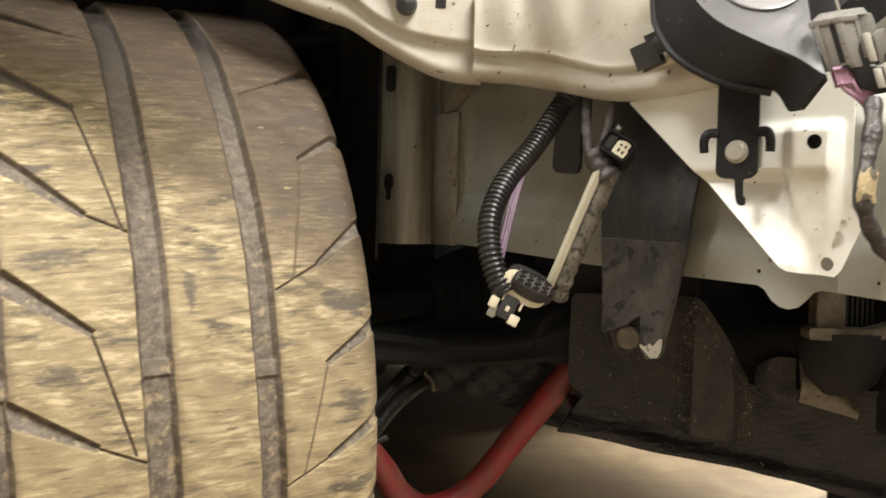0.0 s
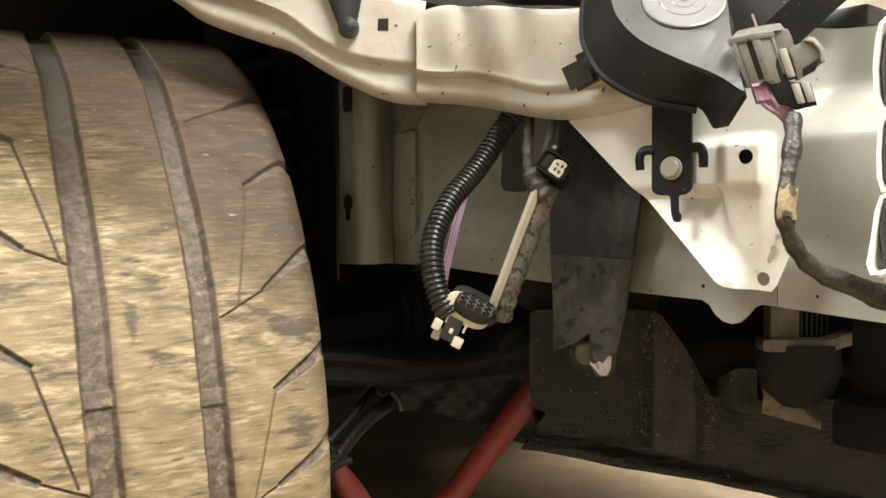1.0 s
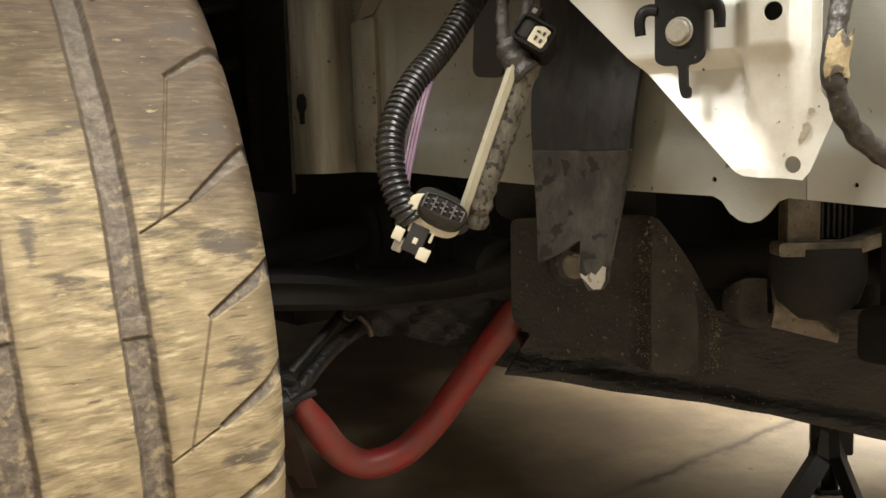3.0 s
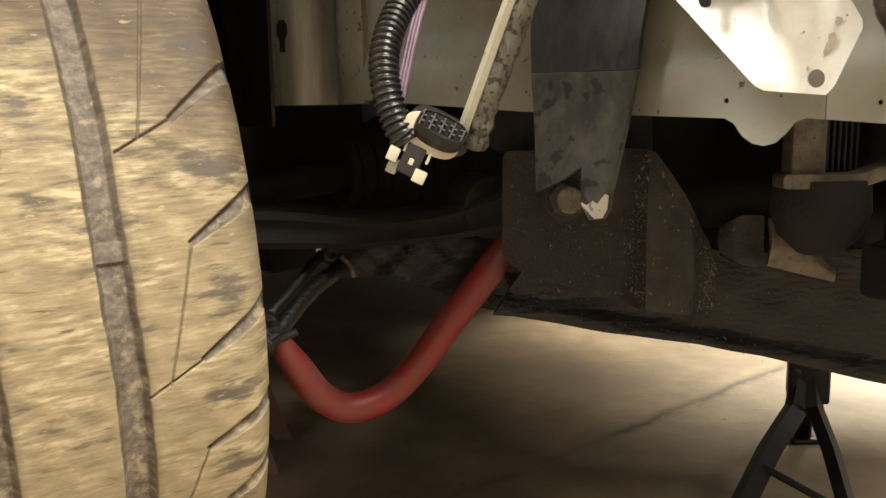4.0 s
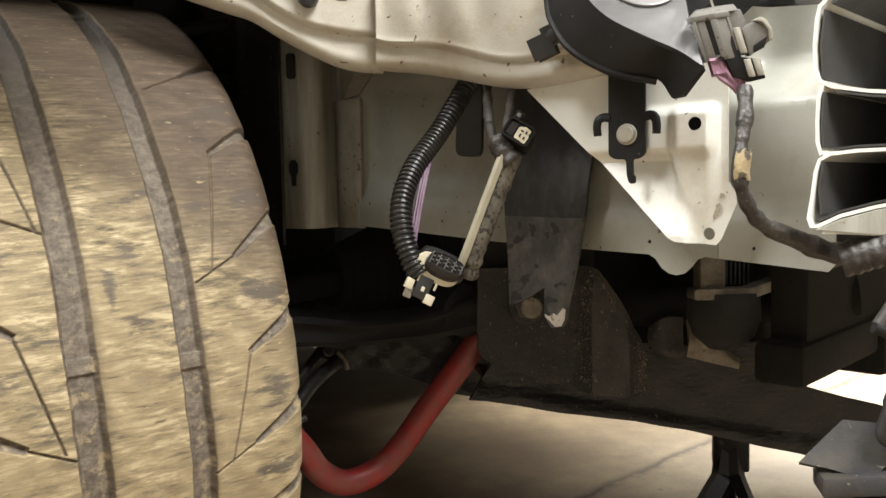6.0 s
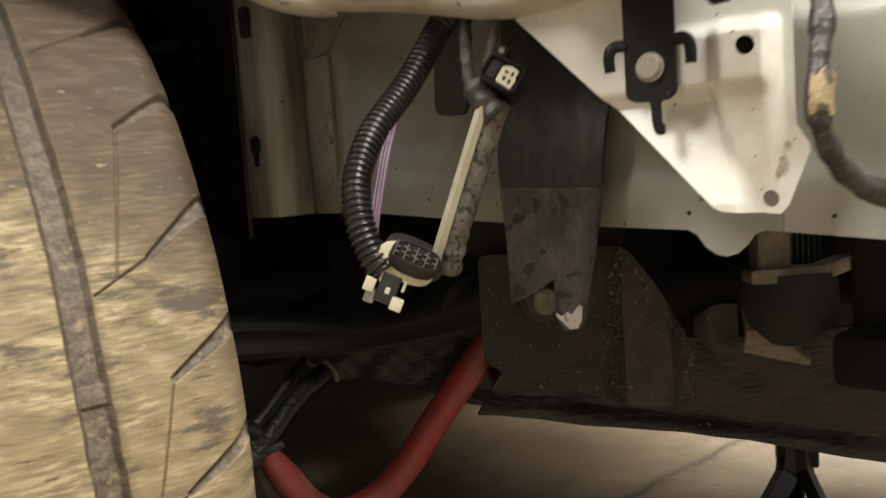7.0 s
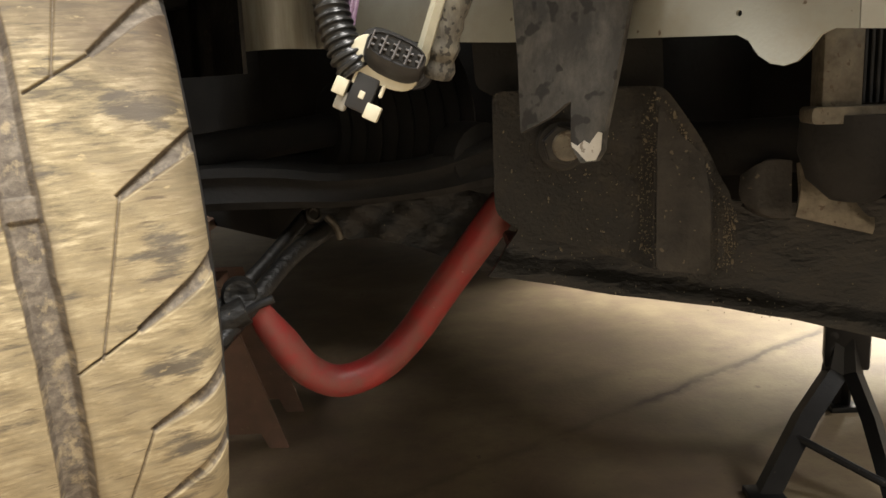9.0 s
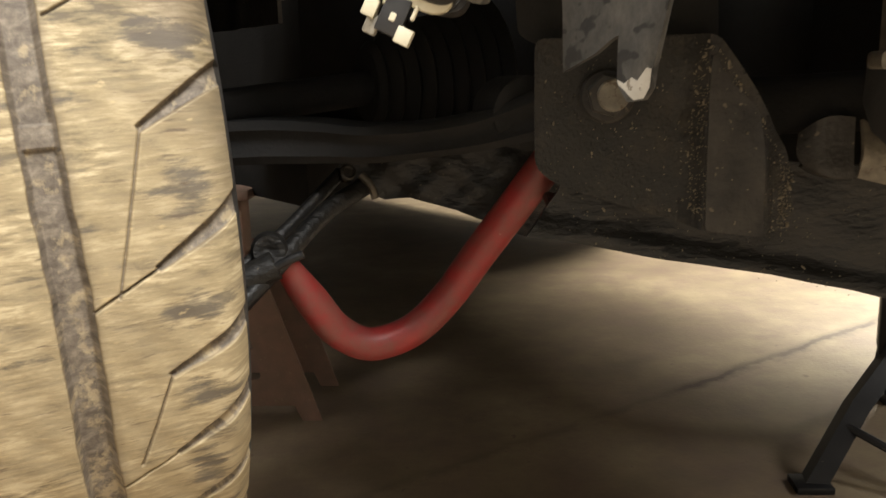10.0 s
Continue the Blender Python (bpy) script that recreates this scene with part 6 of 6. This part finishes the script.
part("gearbox", box_bm(CAR, -0.80, -0.45, 0.40, 0.66, -0.95, -0.80, 0.04, 3), NEARBLACK, engine)
radiator = thing("radiator", "black radiator across the nose of the car", "radiator", (0.7, 0.95, 0.5))
part("core", box_bm(CAR, -0.235, -0.205, 0.405, 0.74, -1.25, -0.66, 0.004), NEARBLACK, radiator)
# unseen far half, raised to let side lamp light through
part("core", box_bm(CAR, -0.235, -0.205, 0.620, 0.74, -1.9, -1.25, 0.004), NEARBLACK, radiator)
part("lower_tank", box_bm(CAR, -0.240, -0.200, 0.397, 0.43, -0.82, -0.64, 0.006), NEARBLACK, radiator)
part("lower_tank", box_bm(CAR, -0.245, -0.195, 0.376, 0.43, -1.25, -0.82, 0.006), NEARBLACK, radiator)
part("side_bracket", sheet_bm([[(0.3810, 0.660, 0.3875), (0.3860, 0.640, 0.3960), (0.3900, 0.610, 0.4080)], [(0.3806, 0.660, 0.4074), (0.3880, 0.635, 0.4215), (0.3910, 0.611, 0.4355)]], 0.002, 4, False), NEARBLACK, radiator)
# light along the bracket's rim, put in as a tan strip
part("lit_rim", tube_bm(spline([(0.3807, 0.659, 0.3880), (0.3803, 0.659, 0.4074), (0.3835, 0.646, 0.4150), (0.3863, 0.634, 0.4221), (0.3886, 0.610, 0.4360)], 6), lambda run, f: 0.0007 + 0.0026 * step(f, 0.35, 0.6) * (1 - 0.4 * step(f, 0.8, 1.0)), 10, 0.4), ALU, radiator, "tan strip for the bracket's lit rim")
pan = thing("floor_pan", "dark underside of the car body", "car body", (-0.6, 2.0, 0.5))
# unseen plates added on the far side; their edges shape the floor's shadow
part("floor_shade_plate", plate_bm(CAR, [(-3.2, 0.080), (-1.50, 0.080), (-1.32, 0.225), (-1.262, 0.300), (-0.875, 0.354), (-0.735, 0.356), (-0.735, 0.43), (-3.2, 0.43)], (), 0.08, off=-1.90), NEARBLACK, pan)
part("floor_shade_dam", plate_bm(CAR, [(-0.730, 0.350), (-0.645, 0.270), (-0.560, 0.240), (-0.250, 0.225), (-0.250, 0.46), (-0.730, 0.46)], (), 0.06, off=-1.92), NEARBLACK, pan)
part("sill", box_bm(CAR, -3.2, -1.0, 0.30, 0.405, -0.78, -0.70, 0.012), NEARBLACK, pan)
# box added to hide a bright sliver of lit floor
part("gap_blocker", box_bm(CAR, -1.0, -0.85, 0.368, 0.405, -0.78, -0.70, 0.006), NEARBLACK, pan)
part("pan", box_bm(CAR, -3.2, -1.0, 0.36, 0.95, -1.98, -0.70, 0.02), NEARBLACK, pan)
# ---- wheel-arch liner and body shell that shade the wheel ----
liner = thing("wheel_liner", "black plastic wheel-arch liner, dusty", "liner", HUB)
rows = []
for s in (MID - 0.14, MID - 0.02, MID + 0.10, MID + 0.20):
    rows.append([tuple(HUB + AXLE * s - BACK * (0.385 * math.cos(a)) + RISE * (0.385 * math.sin(a))) for a in (math.radians(d) for d in range(74, 215, 12))])
part("arch", sheet_bm(rows, 0.003, 3), LINER, liner)
part("inner_flange", sheet_bm([rows[-1], [tuple(Vector(q) + AXLE * 0.004 + (Vector(q) - HUB).normalized() * 0.030) for q in rows[-1]]], 0.003, 3, False), LINER, liner)
strut = thing("suspension_strut", "dark suspension strut behind the wheel", "strut", HUB)
part("tube", tube_bm([HUB + AXLE * (MID + 0.135) + BACK * 0.02 + RISE * -0.05, HUB + AXLE * (MID + 0.155) + BACK * 0.05 + RISE * 0.45], 0.028, 20), SHADOWSTEEL, strut)
coil = [HUB + AXLE * (MID + 0.148 + 0.0004 * i) + BACK * 0.04 + RISE * (0.10 + i * 0.0022) + AXLE * (0.055 * math.cos(i * 0.26)) + BACK * (0.055 * math.sin(i * 0.26)) for i in range(150)]
part("spring", tube_bm(coil, 0.0065, 8), SHADOWSTEEL, strut)
knuckle = thing("steering_knuckle", "dark cast steering knuckle", "knuckle", HUB)
part("casting", tube_bm(spline([HUB + AXLE * (MID + 0.115) + RISE * -0.09, HUB + AXLE * (MID + 0.12) + RISE * 0.0, HUB + AXLE * (MID + 0.135) + BACK * 0.02 + RISE * 0.11], 6), 0.032, 16), SHADOWSTEEL, knuckle)
part("brake_shield", lathe_bm(HUB, AXLE, [(MID + 0.085, 0.0), (MID + 0.085, 0.14), (MID + 0.089, 0.14), (MID + 0.089, 0.0)], 32), SHADOWSTEEL, knuckle)

# body panels out of view, added to block lamp light
fender = thing("body_shell", "unseen white car body, added to block lamp light", "car body", (0.2, 0.9, 0.9))
part("bonnet", box_bm(CAR, -1.4, -0.06, 0.94, 0.97, -2.02, -0.56, 0.01), WHITE, fender)
FEN = Frame((-0.19, 0.66, 0.84), (0.655, -0.756, 0))
part("fender_panel", box_bm(FEN, -0.55, 0.10, -0.02, 0.14, -0.01, 0.0, 0.004), WHITE, fender)
part("added_fender", sheet_bm([[(x, y, z + (0.30 * (-0.065 - x) if z < 0.75 else 0.0)) for x in (-0.80, -0.60, -0.40, -0.22, -0.065)] for y, z in ((0.470, 0.695), (0.460, 0.690), (0.450, 0.698), (0.440, 0.94), (0.45, 0.955), (0.56, 0.975))], 0.003, 3), WHITE, fender, "unseen added fender that shades the tyre")
part("body_side", box_bm(CAR, -3.3, -1.17, 0.22, 1.0, -0.27, -0.22, 0.01), LINER, fender, "added body side that blocks light, black to stay dark")
part("bay_wall", box_bm(Frame((0.30, 0.86, 0.78), (0.655, -0.756, 0)), -0.70, 0.24, -0.10, 0.18, -0.02, 0.0, 0.002), LINER, fender, "black engine-bay wall")
support = thing("radiator_support", "cream radiator support with a black duct", "car panel", (0.36, 0.52, 0.72))
part("cream_sheet", sheet_bm([[(0.288, 0.565, 0.662), (0.300, 0.545, 0.662), (0.335, 0.540, 0.662), (0.370, 0.515, 0.662), (0.420, 0.500, 0.662)], [(0.275, 0.575, 0.740), (0.290, 0.565, 0.740), (0.330, 0.535, 0.740), (0.372, 0.515, 0.740), (0.425, 0.495, 0.740)],
                              [(0.265, 0.58, 0.820), (0.285, 0.57, 0.820), (0.325, 0.535, 0.820), (0.372, 0.52, 0.820), (0.430, 0.49, 0.820)]], 0.002, 5), APRON, support)
part("black_duct", tube_bm([Vector((0.228, 0.490, 0.650)), Vector((0.262, 0.484, 0.682)), Vector((0.320, 0.478, 0.735))], 0.023, 4, 0.7), HORNMAT, support, "black square duct")
part("dark_shelf", box_bm(Frame((0.30, 0.50, 0.662), (0.655, -0.756, 0)), -0.085, 0.004, 0.0, 0.012, -0.10, 0.0, 0.002), BLACK, support)

# ---- axle stands on the floor ----
stand = thing("axle_stand", "black tubular axle stand on four splayed legs", "axle stand", (0.575, 1.19, 0))
APEX = Vector((0.584, 1.195, 0.150))


def angle_leg_bm(path, wide, thick=0.004):
    """A leg of angle steel along a path, its ridge turned outwards."""
    bm = bmesh.new()
    rings = []
    for i, p in enumerate(path):
        t = (path[min(i + 1, len(path) - 1)] - path[max(i - 1, 0)]).normalized()
        out = Vector((p.x - APEX.x, p.y - APEX.y, 0)) if i else Vector((path[1].x - APEX.x, path[1].y - APEX.y, 0))
        out = (out - t * out.dot(t)).normalized()
        side = t.cross(out)
        a, b = (side - out * 0.75).normalized(), (-side - out * 0.75).normalized()
        rings.append([bm.verts.new(q) for q in (p, p + a * wide, p + a * wide - b * -thick, p - out * thick * 1.3, p + b * wide - a * -thick, p + b * wide)])
    for u, v in zip(rings, rings[1:]):
        for k in range(6):
            bm.faces.new((u[k], u[(k + 1) % 6], v[(k + 1) % 6], v[k]))
    bm.faces.new(rings[0][::-1])
    bm.faces.new(rings[-1])
    return bm


part("column", box_bm(Frame(APEX, (0.93, -0.36, 0)), -0.025, 0.027, -0.030, 0.16, -0.026, 0.022, 0.004), STAND, stand)
part("saddle", box_bm(Frame(APEX + Vector((0.002, 0, 0.165)), (1, 0, 0)), -0.03, 0.03, -0.006, 0.012, -0.02, 0.02, 0.003), STAND, stand)
for dz in (0.012, -0.006):
    part("rivet", lathe_bm(Frame(APEX, (0.93, -0.36, 0))(-0.014, dz, 0.020), Frame(APEX, (0.93, -0.36, 0)).n, [(0, 0.0), (0, 0.0055), (0.002, 0.005), (0.003, 0.0)], 14), STAND, stand)
FEET = [Vector((0.440, 1.080, 0.004)), Vector((0.578, 1.030, 0.004)), Vector((0.655, 1.350, 0.004))]
for f in FEET:
    out = Vector((f.x - APEX.x, f.y - APEX.y, 0)).normalized()
    line = [APEX + out * 0.024 + Vector((0, 0, 0.010)), APEX + out * 0.034 + Vector((0, 0, -0.028)), APEX.lerp(f, 0.45) + out * 0.014, f + Vector((0, 0, 0.002))]
    leg = part("leg", angle_leg_bm(line, 0.021 if f is FEET[0] else 0.015), STAND, stand, angle=0.4)
    part("foot", box_bm(Frame(f - out * 0.012, (1, 0, 0)), -0.020, 0.020, -0.004, 0.004, -0.018, 0.018, 0.001), STAND, leg)
part("brace", tube_bm([APEX.lerp(FEET[0], 0.62), APEX.lerp(FEET[1], 0.86)], 0.0050, 8), STAND, stand)

red = thing("red_axle_stand", "rusty red sheet-steel axle stand behind the wheel", "axle stand", (-0.185, 1.30, 0))
RS = Frame((-0.262, 1.270, 0.0), (1, 0.01, 0))
for off in (0.0, -0.13):
    part("side_plate", plate_bm(RS, [(0.125, 0.0), (0.098, 0.0), (0.088, 0.022), (-0.088, 0.022), (-0.098, 0.0), (-0.125, 0.0), (-0.050, 0.230), (0.050, 0.230)],
                                [rounded([(-0.045, 0.06), (0.045, 0.06), (0.025, 0.16), (-0.025, 0.16)], 0.008)], 0.004, off=off), REDSTAND, red)
part("column", box_bm(RS, -0.022, 0.022, 0.10, 0.30, -0.085, -0.045, 0.004), REDSTAND, red)
part("saddle", box_bm(RS, -0.035, 0.035, 0.30, 0.315, -0.095, -0.035, 0.003), REDSTAND, red)
part("bridge", box_bm(RS, -0.030, 0.030, 0.195, 0.225, -0.13, -0.004, 0.003), REDSTAND, red)
